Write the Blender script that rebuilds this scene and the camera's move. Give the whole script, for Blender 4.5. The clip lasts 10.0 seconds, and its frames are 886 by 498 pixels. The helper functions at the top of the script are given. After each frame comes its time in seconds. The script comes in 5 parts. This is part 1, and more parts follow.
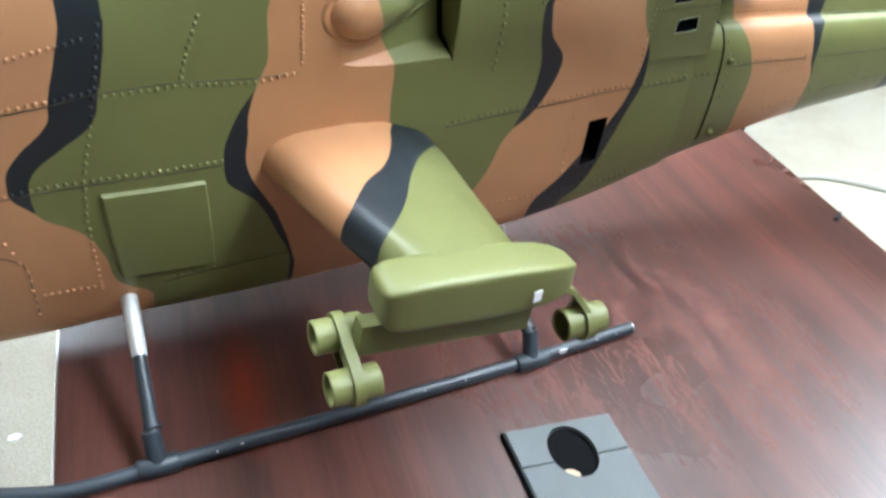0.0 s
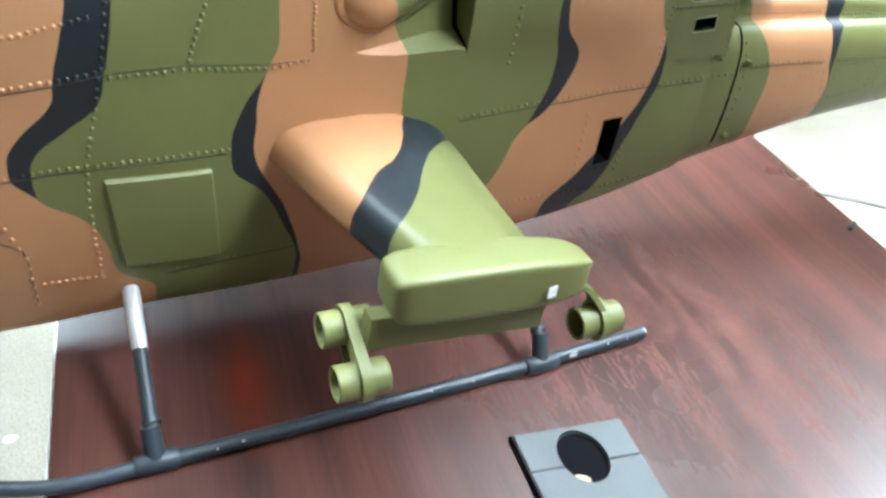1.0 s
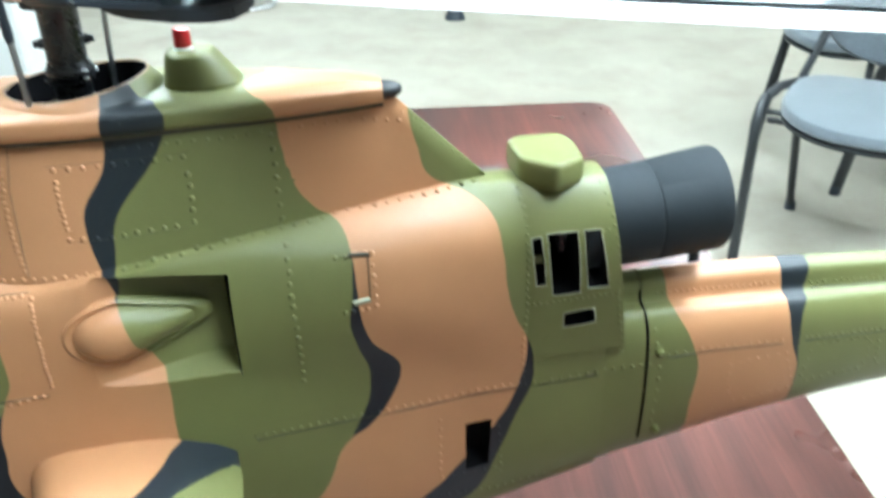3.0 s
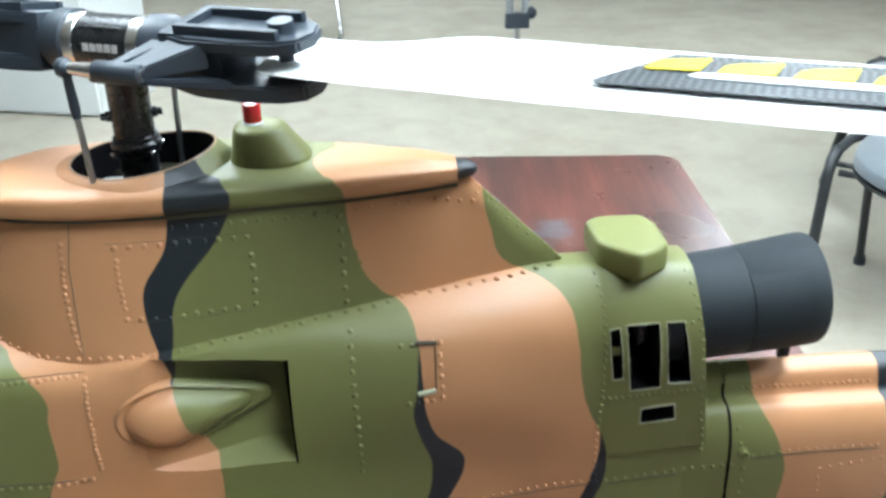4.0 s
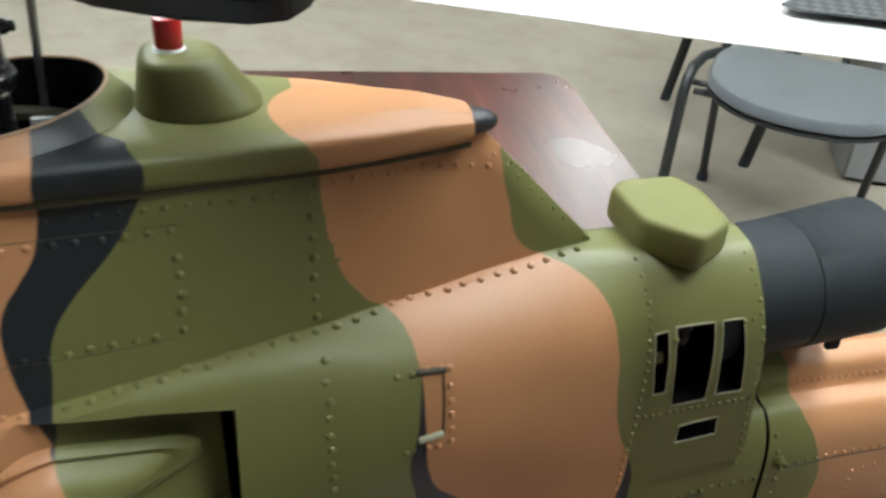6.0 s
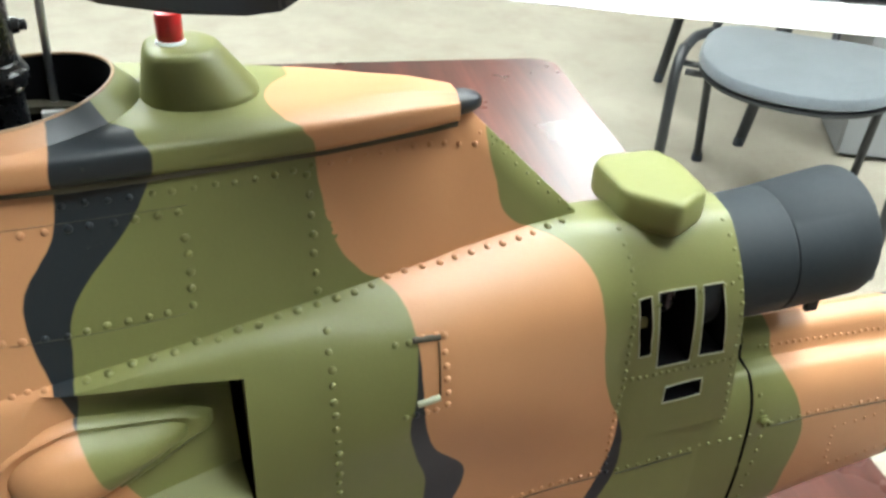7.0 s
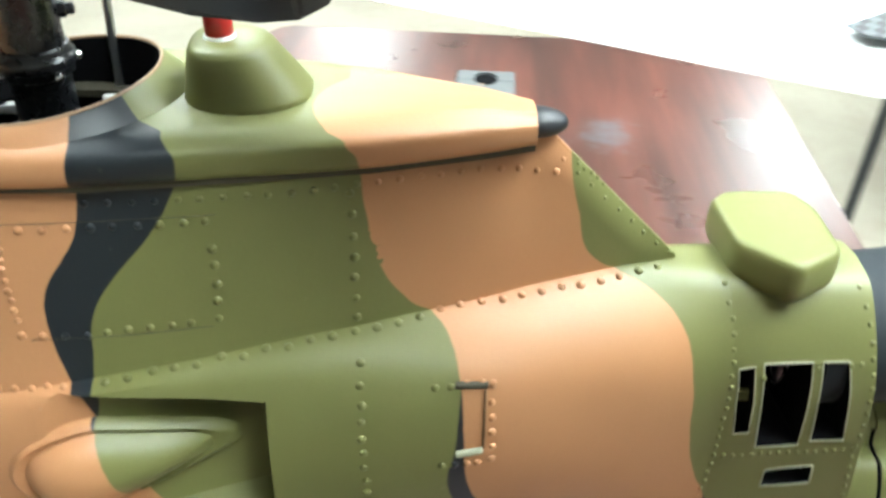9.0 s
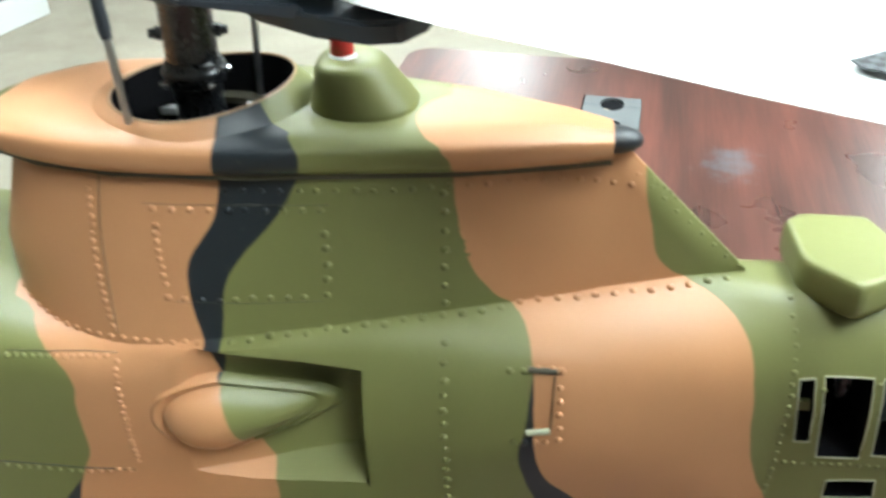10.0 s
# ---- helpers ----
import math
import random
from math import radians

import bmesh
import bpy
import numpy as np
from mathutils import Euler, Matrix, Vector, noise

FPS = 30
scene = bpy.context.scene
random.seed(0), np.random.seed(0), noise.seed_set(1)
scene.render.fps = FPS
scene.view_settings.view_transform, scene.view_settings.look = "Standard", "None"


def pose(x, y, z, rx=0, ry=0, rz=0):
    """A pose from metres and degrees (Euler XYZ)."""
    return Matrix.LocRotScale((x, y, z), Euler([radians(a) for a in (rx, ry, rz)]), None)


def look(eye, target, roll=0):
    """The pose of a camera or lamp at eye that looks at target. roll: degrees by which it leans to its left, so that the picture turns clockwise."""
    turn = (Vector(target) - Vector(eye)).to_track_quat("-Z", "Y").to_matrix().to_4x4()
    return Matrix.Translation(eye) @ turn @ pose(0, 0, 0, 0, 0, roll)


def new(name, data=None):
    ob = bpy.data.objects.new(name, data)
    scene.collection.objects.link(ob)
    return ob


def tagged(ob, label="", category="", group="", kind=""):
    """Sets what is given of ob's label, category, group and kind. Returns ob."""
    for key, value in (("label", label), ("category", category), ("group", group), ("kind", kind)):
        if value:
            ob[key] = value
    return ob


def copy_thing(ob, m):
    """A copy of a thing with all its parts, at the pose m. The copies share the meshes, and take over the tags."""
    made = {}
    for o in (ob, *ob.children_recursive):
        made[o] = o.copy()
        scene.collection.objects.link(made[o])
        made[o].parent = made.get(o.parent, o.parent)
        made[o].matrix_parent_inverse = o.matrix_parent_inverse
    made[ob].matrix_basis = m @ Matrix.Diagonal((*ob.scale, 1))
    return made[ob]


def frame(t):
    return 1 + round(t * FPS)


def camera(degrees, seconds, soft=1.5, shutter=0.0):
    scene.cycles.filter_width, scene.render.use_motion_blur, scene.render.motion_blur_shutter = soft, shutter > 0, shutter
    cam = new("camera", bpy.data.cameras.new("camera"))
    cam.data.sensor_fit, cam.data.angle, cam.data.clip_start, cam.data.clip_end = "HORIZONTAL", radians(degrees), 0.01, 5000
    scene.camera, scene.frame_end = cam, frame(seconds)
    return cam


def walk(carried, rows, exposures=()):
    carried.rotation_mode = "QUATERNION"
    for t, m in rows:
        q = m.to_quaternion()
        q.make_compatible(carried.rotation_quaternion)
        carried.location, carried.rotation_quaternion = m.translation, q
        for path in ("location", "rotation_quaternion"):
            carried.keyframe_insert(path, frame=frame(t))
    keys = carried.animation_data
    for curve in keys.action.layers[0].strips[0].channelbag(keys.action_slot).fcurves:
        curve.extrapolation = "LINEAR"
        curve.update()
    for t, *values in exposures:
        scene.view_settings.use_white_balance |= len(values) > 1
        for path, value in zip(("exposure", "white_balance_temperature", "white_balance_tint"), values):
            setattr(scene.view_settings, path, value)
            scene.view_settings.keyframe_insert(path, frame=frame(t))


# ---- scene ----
cam = camera(54.0, 10.0, soft=2.8, shutter=0.5)
PATH = [
    (0, (-0.1632, -0.4871, 1.1637), (0.4983, 0.7214, 0.1677), 7.00),
    (0.5, (-0.1638, -0.4905, 1.1514), (0.4967, 0.7078, 0.1426), 7.36),
    (1, (-0.1648, -0.4811, 1.1466), (0.4993, 0.7436, 0.1724), 7.95),
    (1.2, (-0.1548, -0.4793, 1.1558), (0.5104, 0.7612, 0.2026), 7.31),
    (1.5, (-0.1057, -0.4687, 1.1745), (0.5171, 0.8351, 0.2788), 3.35),
    (1.7, (-0.0517, -0.4623, 1.1874), (0.4949, 0.8703, 0.2845), 2.59),
    (2, (0.0377, -0.4561, 1.1993), (0.4727, 0.9280, 0.3134), 0.30),
    (2.5, (0.1033, -0.4505, 1.2148), (0.4305, 0.9822, 0.3602), -0.68),
    (3, (0.1156, -0.4439, 1.2245), (0.3416, 1.0386, 0.4238), -1.48),
    (3.2, (0.1158, -0.4483, 1.2254), (0.3011, 1.0669, 0.4771), -1.63),
    (4.3, (0.1075, -0.3858, 1.2391), (0.2065, 1.1415, 0.4991), -0.72),
    (4.5, (0.1035, -0.3709, 1.2305), (0.1778, 1.1501, 0.4748), -0.41),
    (5, (0.0758, -0.2889, 1.2185), (0.3628, 1.1674, 0.3897), 2.02),
    (5.5, (0.0709, -0.2581, 1.2068), (0.5229, 1.1317, 0.3384), 4.08),
    (6, (0.0609, -0.2677, 1.2039), (0.5068, 1.1105, 0.3140), 4.48),
    (6.2, (0.0496, -0.2704, 1.2038), (0.5474, 1.0915, 0.3165), 4.64),
    (7.3, (0.0602, -0.2939, 1.2099), (0.4925, 1.0708, 0.2930), 2.32),
    (7.5, (0.0602, -0.2972, 1.2053), (0.5226, 1.0529, 0.2814), 3.23),
    (8, (0.0541, -0.2839, 1.2003), (0.5589, 1.0255, 0.2408), 3.24),
    (8.5, (0.0480, -0.2621, 1.2061), (0.5236, 1.0490, 0.2341), 2.86),
    (8.8, (0.0780, -0.2526, 1.2097), (0.3523, 1.1084, 0.2286), 1.35),
    (9, (0.1084, -0.2522, 1.2101), (0.1953, 1.1386, 0.2364), 1.61),
    (9.2, (0.1383, -0.2525, 1.2155), (0.0925, 1.1299, 0.2273), 1.41),
    (9.5, (0.1518, -0.2721, 1.2112), (0.0020, 1.1291, 0.2602), 0.36),
    (10, (0.1251, -0.2887, 1.2242), (-0.0444, 1.1189, 0.2861), -0.75),
]
EXPOSURES = [(0, 0.11, 5720, 13), (0.5, 0.15, 5700, 13), (1.0, 0.41, 5580, 9), (1.5, 0.42, 5600, 7), (2.0, 0.40, 5600, 5), (2.5, 0.41, 5580, 5), (3.0, 0.20, 5560, 6), (3.2, 0.15, 5580, 7), (4.3, -0.27, 5750, 11), (4.5, -0.35, 5760, 11), (5.0, -0.54, 5850, 11),
             (5.5, -0.66, 6100, 10), (6.0, -0.82, 6400, 14), (6.2, -0.60, 6400, 13), (7.3, 0.0, 6300, 11), (7.5, 0.03, 6300, 11), (8.0, 0.10, 6280, 10), (8.5, 0.18, 6200, 9), (9.0, 0.20, 6150, 8), (9.5, 0.09, 6080, 8), (10, -0.02, 6080, 8)]
walk(cam, [(t, look(eye, target, roll)) for t, eye, target, roll in PATH], EXPOSURES)

from mathutils.bvhtree import BVHTree

# ---- world and light ----
world = bpy.data.worlds.new("world")
world.use_nodes = True
scene.world = world
world.node_tree.nodes["Background"].inputs["Color"].default_value = (0.9, 0.95, 1.0, 1)
world.node_tree.nodes["Background"].inputs["Strength"].default_value = 0.02

TABLE = 0.75          # height of the table top
CEIL = 2.9            # height of the ceiling


# ---- materials ----
def shader(name, rough=0.5, metal=0.0, color=(0.5, 0.5, 0.5), coat=0.0, spec=0.5):
    m = bpy.data.materials.new(name)
    m.use_nodes = True
    n, l = m.node_tree.nodes, m.node_tree.links
    b = n["Principled BSDF"]
    b.inputs["Base Color"].default_value = (*color, 1)
    b.inputs["Roughness"].default_value = rough
    b.inputs["Metallic"].default_value = metal
    b.inputs["Coat Weight"].default_value = coat
    b.inputs["Specular IOR Level"].default_value = spec
    return m, n, l, b


def noise_node(n, l, scale, detail=4.0, coords=None, rough=0.55):
    t = n.new("ShaderNodeTexNoise")
    t.inputs["Scale"].default_value = scale
    t.inputs["Detail"].default_value = detail
    t.inputs["Roughness"].default_value = rough
    if coords:
        l.new(coords, t.inputs["Vector"])
    return t


def ramp(n, l, source, stops):
    r = n.new("ShaderNodeValToRGB")
    els = r.color_ramp.elements
    while len(els) < len(stops):
        els.new(0.5)
    for e, (p, c) in zip(els, stops):
        e.position, e.color = p, (*c, 1) if len(c) == 3 else c
    l.new(source, r.inputs["Fac"])
    return r


def bump(n, l, b, source, strength, distance):
    k = n.new("ShaderNodeBump")
    k.inputs["Strength"].default_value = strength
    k.inputs["Distance"].default_value = distance
    l.new(source, k.inputs["Height"])
    l.new(k.outputs["Normal"], b.inputs["Normal"])
    return k


def mix_color(n, l, fac, a, b, mode="MIX"):
    m = n.new("ShaderNodeMix")
    m.data_type, m.blend_type = "RGBA", mode
    for sock, v in ((m.inputs[0], fac), (m.inputs[6], a), (m.inputs[7], b)):
        if isinstance(v, (int, float)):
            sock.default_value = v
        elif isinstance(v, tuple):
            sock.default_value = (*v, 1)
        else:
            l.new(v, sock)
    return m.outputs[2]


def math_node(n, l, op, a, b=None, c=None, clamp=False):
    m = n.new("ShaderNodeMath")
    m.operation, m.use_clamp = op, clamp
    for sock, v in zip(m.inputs, (a, b, c)):
        if v is None:
            continue
        if isinstance(v, (int, float)):
            sock.default_value = v
        else:
            l.new(v, sock)
    return m.outputs[0]


def plain(name, color, rough=0.5, metal=0.0, vary=0.12, scale=60, relief=0.0, coat=0.0, spec=0.5):
    """A paint, plastic or metal with faint mottling and grain."""
    m, n, l, b = shader(name, rough, metal, color, coat, spec)
    pos = n.new("ShaderNodeNewGeometry").outputs["Position"]
    big = noise_node(n, l, scale * 0.15, 3, pos)
    fine = noise_node(n, l, scale * 6, 5, pos)
    lo = tuple(c * (1 - vary) for c in color)
    hi = tuple(min(1, c * (1 + vary)) for c in color)
    base = ramp(n, l, big.outputs["Fac"], [(0.3, lo), (0.7, hi)]).outputs["Color"]
    l.new(base, b.inputs["Base Color"])
    r = n.new("ShaderNodeMapRange")
    r.inputs["To Min"].default_value, r.inputs["To Max"].default_value = max(0.02, rough - 0.06), min(1, rough + 0.08)
    l.new(fine.outputs["Fac"], r.inputs["Value"])
    l.new(r.outputs["Result"], b.inputs["Roughness"])
    if relief:
        bump(n, l, b, fine.outputs["Fac"], 0.25, relief)
    return m


OLIVE, TAN, BLACK = (0.150, 0.156, 0.050), (0.468, 0.229, 0.106), (0.009, 0.0140, 0.0185)

def paint_line(rows, *line):
    """One border between two colours of paint."""
    rows.append(list(line))


# paint lines across the body: (height above the table, x)
BODY_BOUNDS = []
paint_line(BODY_BOUNDS, (0.056, -0.1198), (0.076, -0.1387), (0.101, -0.1449), (0.119, -0.1537), (0.138, -0.1767), (0.153, -0.1871), (0.163, -0.1864), (0.175, -0.1783), (0.190, -0.1633), (0.203, -0.1604), (0.228, -0.1534), (0.242, -0.1502))
paint_line(BODY_BOUNDS, (0.056, -0.1204), (0.076, -0.1393), (0.101, -0.1455), (0.119, -0.1543), (0.137, -0.1761), (0.151, -0.1768), (0.163, -0.1734), (0.176, -0.1573), (0.187, -0.1427), (0.207, -0.1365), (0.241, -0.1301))
paint_line(BODY_BOUNDS, (0.061, -0.0335), (0.096, -0.0448), (0.122, -0.0577), (0.139, -0.0743), (0.153, -0.0755), (0.180, -0.0670), (0.198, -0.0541), (0.214, -0.0479), (0.237, -0.0479), (0.246, -0.0464), (0.267, -0.0655), (0.272, -0.0786))
paint_line(BODY_BOUNDS, (0.058, -0.0302), (0.074, -0.0333), (0.107, -0.0435), (0.154, -0.0628), (0.162, -0.0615), (0.182, -0.0600), (0.198, -0.0547), (0.214, -0.0485), (0.237, -0.0485), (0.246, -0.0470), (0.267, -0.0661), (0.272, -0.0792))
paint_line(BODY_BOUNDS, (0.168, 0.0271), (0.198, 0.0279), (0.217, 0.0204), (0.243, 0.0129), (0.249, 0.0108), (0.257, 0.0082), (0.277, 0.0029), (0.292, 0.0016), (0.317, 0.0142), (0.340, 0.0174), (0.344, 0.0177))
paint_line(BODY_BOUNDS, (0.168, 0.0265), (0.198, 0.0273), (0.217, 0.0198), (0.243, 0.0123), (0.249, 0.0105), (0.256, 0.0114), (0.274, 0.0130), (0.290, 0.0157), (0.323, 0.0406), (0.340, 0.0460), (0.346, 0.0414))
paint_line(BODY_BOUNDS, (0.071, 0.0869), (0.109, 0.1050), (0.141, 0.1201), (0.170, 0.1323), (0.185, 0.1334), (0.207, 0.1277), (0.226, 0.1245), (0.233, 0.1259), (0.244, 0.1273), (0.263, 0.1285), (0.273, 0.1247), (0.280, 0.1137), (0.316, 0.0988), (0.336, 0.0968), (0.340, 0.0937))
paint_line(BODY_BOUNDS, (0.071, 0.0863), (0.109, 0.1044), (0.140, 0.1190), (0.149, 0.1318), (0.170, 0.1466), (0.186, 0.1508), (0.209, 0.1356), (0.231, 0.1300), (0.244, 0.1296), (0.256, 0.1290), (0.263, 0.1279), (0.273, 0.1241), (0.280, 0.1131), (0.316, 0.0982), (0.336, 0.0962), (0.340, 0.0931))
paint_line(BODY_BOUNDS, (0.064, 0.1523), (0.094, 0.1769), (0.133, 0.2087), (0.159, 0.2215), (0.184, 0.2262), (0.194, 0.2251), (0.202, 0.2209), (0.222, 0.2149), (0.249, 0.2122), (0.268, 0.2067), (0.276, 0.1959), (0.282, 0.1803), (0.303, 0.1702), (0.323, 0.1664))
paint_line(BODY_BOUNDS, (0.061, 0.1798), (0.074, 0.1940), (0.108, 0.2094), (0.135, 0.2196), (0.165, 0.2306), (0.180, 0.2293), (0.194, 0.2245), (0.202, 0.2203), (0.222, 0.2143), (0.249, 0.2116), (0.268, 0.2061), (0.276, 0.1953), (0.282, 0.1797), (0.303, 0.1696), (0.323, 0.1658))
paint_line(BODY_BOUNDS, (0.117, 0.3355), (0.148, 0.3379), (0.173, 0.3305), (0.191, 0.3214), (0.203, 0.3200))
paint_line(BODY_BOUNDS, (0.137, 0.4078), (0.157, 0.4015), (0.181, 0.3972), (0.191, 0.3967), (0.205, 0.3958))
paint_line(BODY_BOUNDS, (0.137, 0.4083), (0.157, 0.4058), (0.176, 0.4063), (0.189, 0.4123), (0.205, 0.4155))
paint_line(BODY_BOUNDS, (0.183, 0.5085), (0.191, 0.5000), (0.200, 0.4911))
BODY_COLORS = [TAN, BLACK, OLIVE, BLACK, TAN, BLACK, OLIVE, BLACK, TAN, BLACK, OLIVE, TAN, BLACK, OLIVE, BLACK]
# on the wing: (x, distance from the centre line)
WING_BOUNDS = []
paint_line(WING_BOUNDS, (-0.0382, 0.1375), (-0.0344, 0.1325), (-0.0254, 0.1295), (-0.0174, 0.1207), (-0.0083, 0.1105), (0.0047, 0.1000), (0.0187, 0.0760), (0.0225, 0.0650), (0.0278, 0.0542), (0.0340, 0.0420))
paint_line(WING_BOUNDS, (-0.0309, 0.1668), (-0.0217, 0.1605), (-0.0105, 0.1530), (0.0026, 0.1365), (0.0174, 0.1105), (0.0332, 0.0875), (0.0460, 0.0728), (0.0511, 0.0677), (0.0559, 0.0628))


SIDE = (-0.36, 0.96, 0.0, 0.38)     # start and span of the paint scheme along the body and in height
WING = (0.0, 0.24, -0.08, 0.16)     # the same out along the wing and along its chord


def camouflage(name, bounds, colors, span, on_wing=False):
    """Paint in bands: each bound is a line x = f(height) across the body, with a colour before the first and after each."""
    m, n, l, b = shader(name, 0.36, 0, OLIVE, 0.0, 0.5)
    pos = n.new("ShaderNodeNewGeometry").outputs["Position"]
    wob = noise_node(n, l, 90, 3, pos)
    sep = n.new("ShaderNodeSeparateXYZ")
    l.new(pos, sep.inputs[0])
    A0, AS, B0, BS = span
    if on_wing:
        a, c0 = math_node(n, l, "MULTIPLY", sep.outputs["Y"], -1.0), sep.outputs["X"]
    else:
        a, c0 = sep.outputs["X"], math_node(n, l, "SUBTRACT", sep.outputs["Z"], TABLE)
    if not on_wing:
        # on the top of the cover the paint line bows forward
        up = math_node(n, l, "DIVIDE", math_node(n, l, "SUBTRACT", c0, 0.3405), 0.002, clamp=True)
        off = math_node(n, l, "DIVIDE", math_node(n, l, "ADD", sep.outputs["Y"], 0.011), 0.020)
        bow = math_node(n, l, "SUBTRACT", 1.0, math_node(n, l, "MULTIPLY", off, off), clamp=True)
        aft = math_node(n, l, "DIVIDE", math_node(n, l, "SUBTRACT", a, 0.065), 0.015, clamp=True)
        # behind the opening the dark band gives way to olive
        inner = math_node(n, l, "DIVIDE", math_node(n, l, "ADD", sep.outputs["Y"], 0.029), 0.010, clamp=True)
        rear = math_node(n, l, "DIVIDE", math_node(n, l, "SUBTRACT", a, 0.022), 0.008, clamp=True)
        high = math_node(n, l, "DIVIDE", math_node(n, l, "SUBTRACT", c0, 0.3435), 0.002, clamp=True)
        near = math_node(n, l, "LESS_THAN", a, 0.062)
        give = math_node(n, l, "MULTIPLY", math_node(n, l, "MULTIPLY", inner, rear), math_node(n, l, "MULTIPLY", high, near))
        a = math_node(n, l, "MULTIPLY_ADD", give, 0.013, a)
        a = math_node(n, l, "MULTIPLY_ADD", math_node(n, l, "MULTIPLY", up, aft), math_node(n, l, "MULTIPLY", bow, 0.010), a)
    xw = math_node(n, l, "MULTIPLY_ADD", wob.outputs["Fac"], 0.0012, math_node(n, l, "ADD", a, -0.0006))
    if not on_wing:
        # a torn masking edge on the pylon
        torn = noise_node(n, l, 260, 2, pos, 0.7)
        near_h = math_node(n, l, "COMPARE", c0, 0.3035, 0.0075)
        near_x = math_node(n, l, "COMPARE", a, 0.1045, 0.0095)
        here = math_node(n, l, "MULTIPLY", near_h, near_x)
        xw = math_node(n, l, "MULTIPLY_ADD", math_node(n, l, "SUBTRACT", torn.outputs["Fac"], 0.5), math_node(n, l, "MULTIPLY", here, 0.011), xw)
    u = math_node(n, l, "DIVIDE", math_node(n, l, "SUBTRACT", xw, A0), AS)
    v = math_node(n, l, "DIVIDE", math_node(n, l, "SUBTRACT", c0, B0), BS, clamp=True)
    col = None
    for pts, color in zip([None] + bounds, colors):
        if pts is None:
            rgb = n.new("ShaderNodeRGB")
            rgb.outputs[0].default_value = (*color, 1)
            col = rgb.outputs[0]
            continue
        c = n.new("ShaderNodeFloatCurve")
        cm = c.mapping.curves[0]
        pts = sorted(pts)
        data = [((hh - B0) / BS, (xx - A0) / AS) for hh, xx in pts]
        if data[0][0] > 0.001:
            data = [(0.0, data[0][1])] + data
        if data[-1][0] < 0.999:
            data = data + [(1.0, data[-1][1])]
        while len(cm.points) < len(data):
            cm.points.new(0.5, 0.5)
        for p, d in zip(cm.points, data):
            p.location = d
            p.handle_type = "AUTO_CLAMPED"
        c.mapping.update()
        l.new(v, c.inputs["Value"])
        f = math_node(n, l, "SUBTRACT", u, c.outputs["Value"])
        k = math_node(n, l, "MULTIPLY_ADD", f, 1500.0, 0.5, clamp=True)
        col = mix_color(n, l, k, col, color)
    big = noise_node(n, l, 7, 4, pos)
    tone = ramp(n, l, big.outputs["Fac"], [(0.3, (0.86, 0.86, 0.86)), (0.7, (1.08, 1.08, 1.08))]).outputs["Color"]
    col = mix_color(n, l, 1.0, col, tone, "MULTIPLY")
    dust = noise_node(n, l, 160, 6, pos, 0.7)
    spot = ramp(n, l, dust.outputs["Fac"], [(0.66, (0, 0, 0)), (0.80, (0.25, 0.25, 0.25))]).outputs["Color"]
    col = mix_color(n, l, spot, col, (0.36, 0.34, 0.27))
    l.new(col, b.inputs["Base Color"])
    fine = noise_node(n, l, 700, 3, pos)
    r = n.new("ShaderNodeMapRange")
    r.inputs["To Min"].default_value, r.inputs["To Max"].default_value = 0.40, 0.52
    l.new(big.outputs["Fac"], r.inputs["Value"])
    l.new(r.outputs["Result"], b.inputs["Roughness"])
    # the hand-laid skin is slightly uneven
    uneven = noise_node(n, l, 22, 2, pos, 0.4)
    k1 = bump(n, l, b, fine.outputs["Fac"], 0.12, 0.0004)
    k2 = n.new("ShaderNodeBump")
    k2.inputs["Strength"].default_value, k2.inputs["Distance"].default_value = 0.5, 0.0022
    l.new(uneven.outputs["Fac"], k2.inputs["Height"])
    l.new(k2.outputs["Normal"], k1.inputs["Normal"])
    return m


M_CAMO = camouflage("camouflage paint", BODY_BOUNDS, BODY_COLORS, SIDE)
M_WING = camouflage("wing camouflage paint", WING_BOUNDS, [TAN, BLACK, OLIVE], WING, True)
M_OLIVE = plain("olive paint", OLIVE, 0.48, vary=0.1, scale=50, relief=0.0002)
M_BLACK = plain("satin black paint", (0.017, 0.019, 0.023), 0.42, vary=0.2, relief=0.0002)
M_TAN = plain("tan paint", TAN, 0.4, vary=0.1, scale=50, relief=0.0002)
M_SEAM = plain("dark panel gap", (0.05, 0.045, 0.028), 0.7, vary=0.2)
M_HINGE = plain("shaded hinge gap", (0.13, 0.07, 0.03), 0.6, vary=0.1)
M_RUBBER = plain("grey black plastic", (0.026, 0.035, 0.048), 0.45, vary=0.2, relief=0.0003)
M_RIM = plain("rubbed paint edge", (0.34, 0.22, 0.13), 0.5, vary=0.35, scale=90)
M_GLOSS = plain("glossy black anodised metal", (0.011, 0.012, 0.014), 0.27, 0.0, vary=0.2, coat=0.25)
M_STEEL = plain("polished steel", (0.75, 0.75, 0.76), 0.2, 1.0, vary=0.08)
M_ROD = plain("steel rod", (0.42, 0.43, 0.44), 0.35, 1.0, vary=0.1)
M_WHITE = plain("white gloss paint", (0.86, 0.87, 0.87), 0.25, vary=0.02, coat=0.5)
M_YELLOW = plain("yellow decal", (0.85, 0.66, 0.03), 0.5, vary=0.03)
# near black: paints deep shade into hollows, also fills dark gaps
M_DARK = plain("black for shaded hollows and gaps", (0.006, 0.006, 0.007), 0.9, vary=0.1, spec=0.05)
M_RED = plain("red plastic lens", (0.42, 0.012, 0.014), 0.3, vary=0.1, coat=0.4)
M_SILVER = plain("silver paint", (0.72, 0.73, 0.74), 0.32, 0.35, vary=0.08)
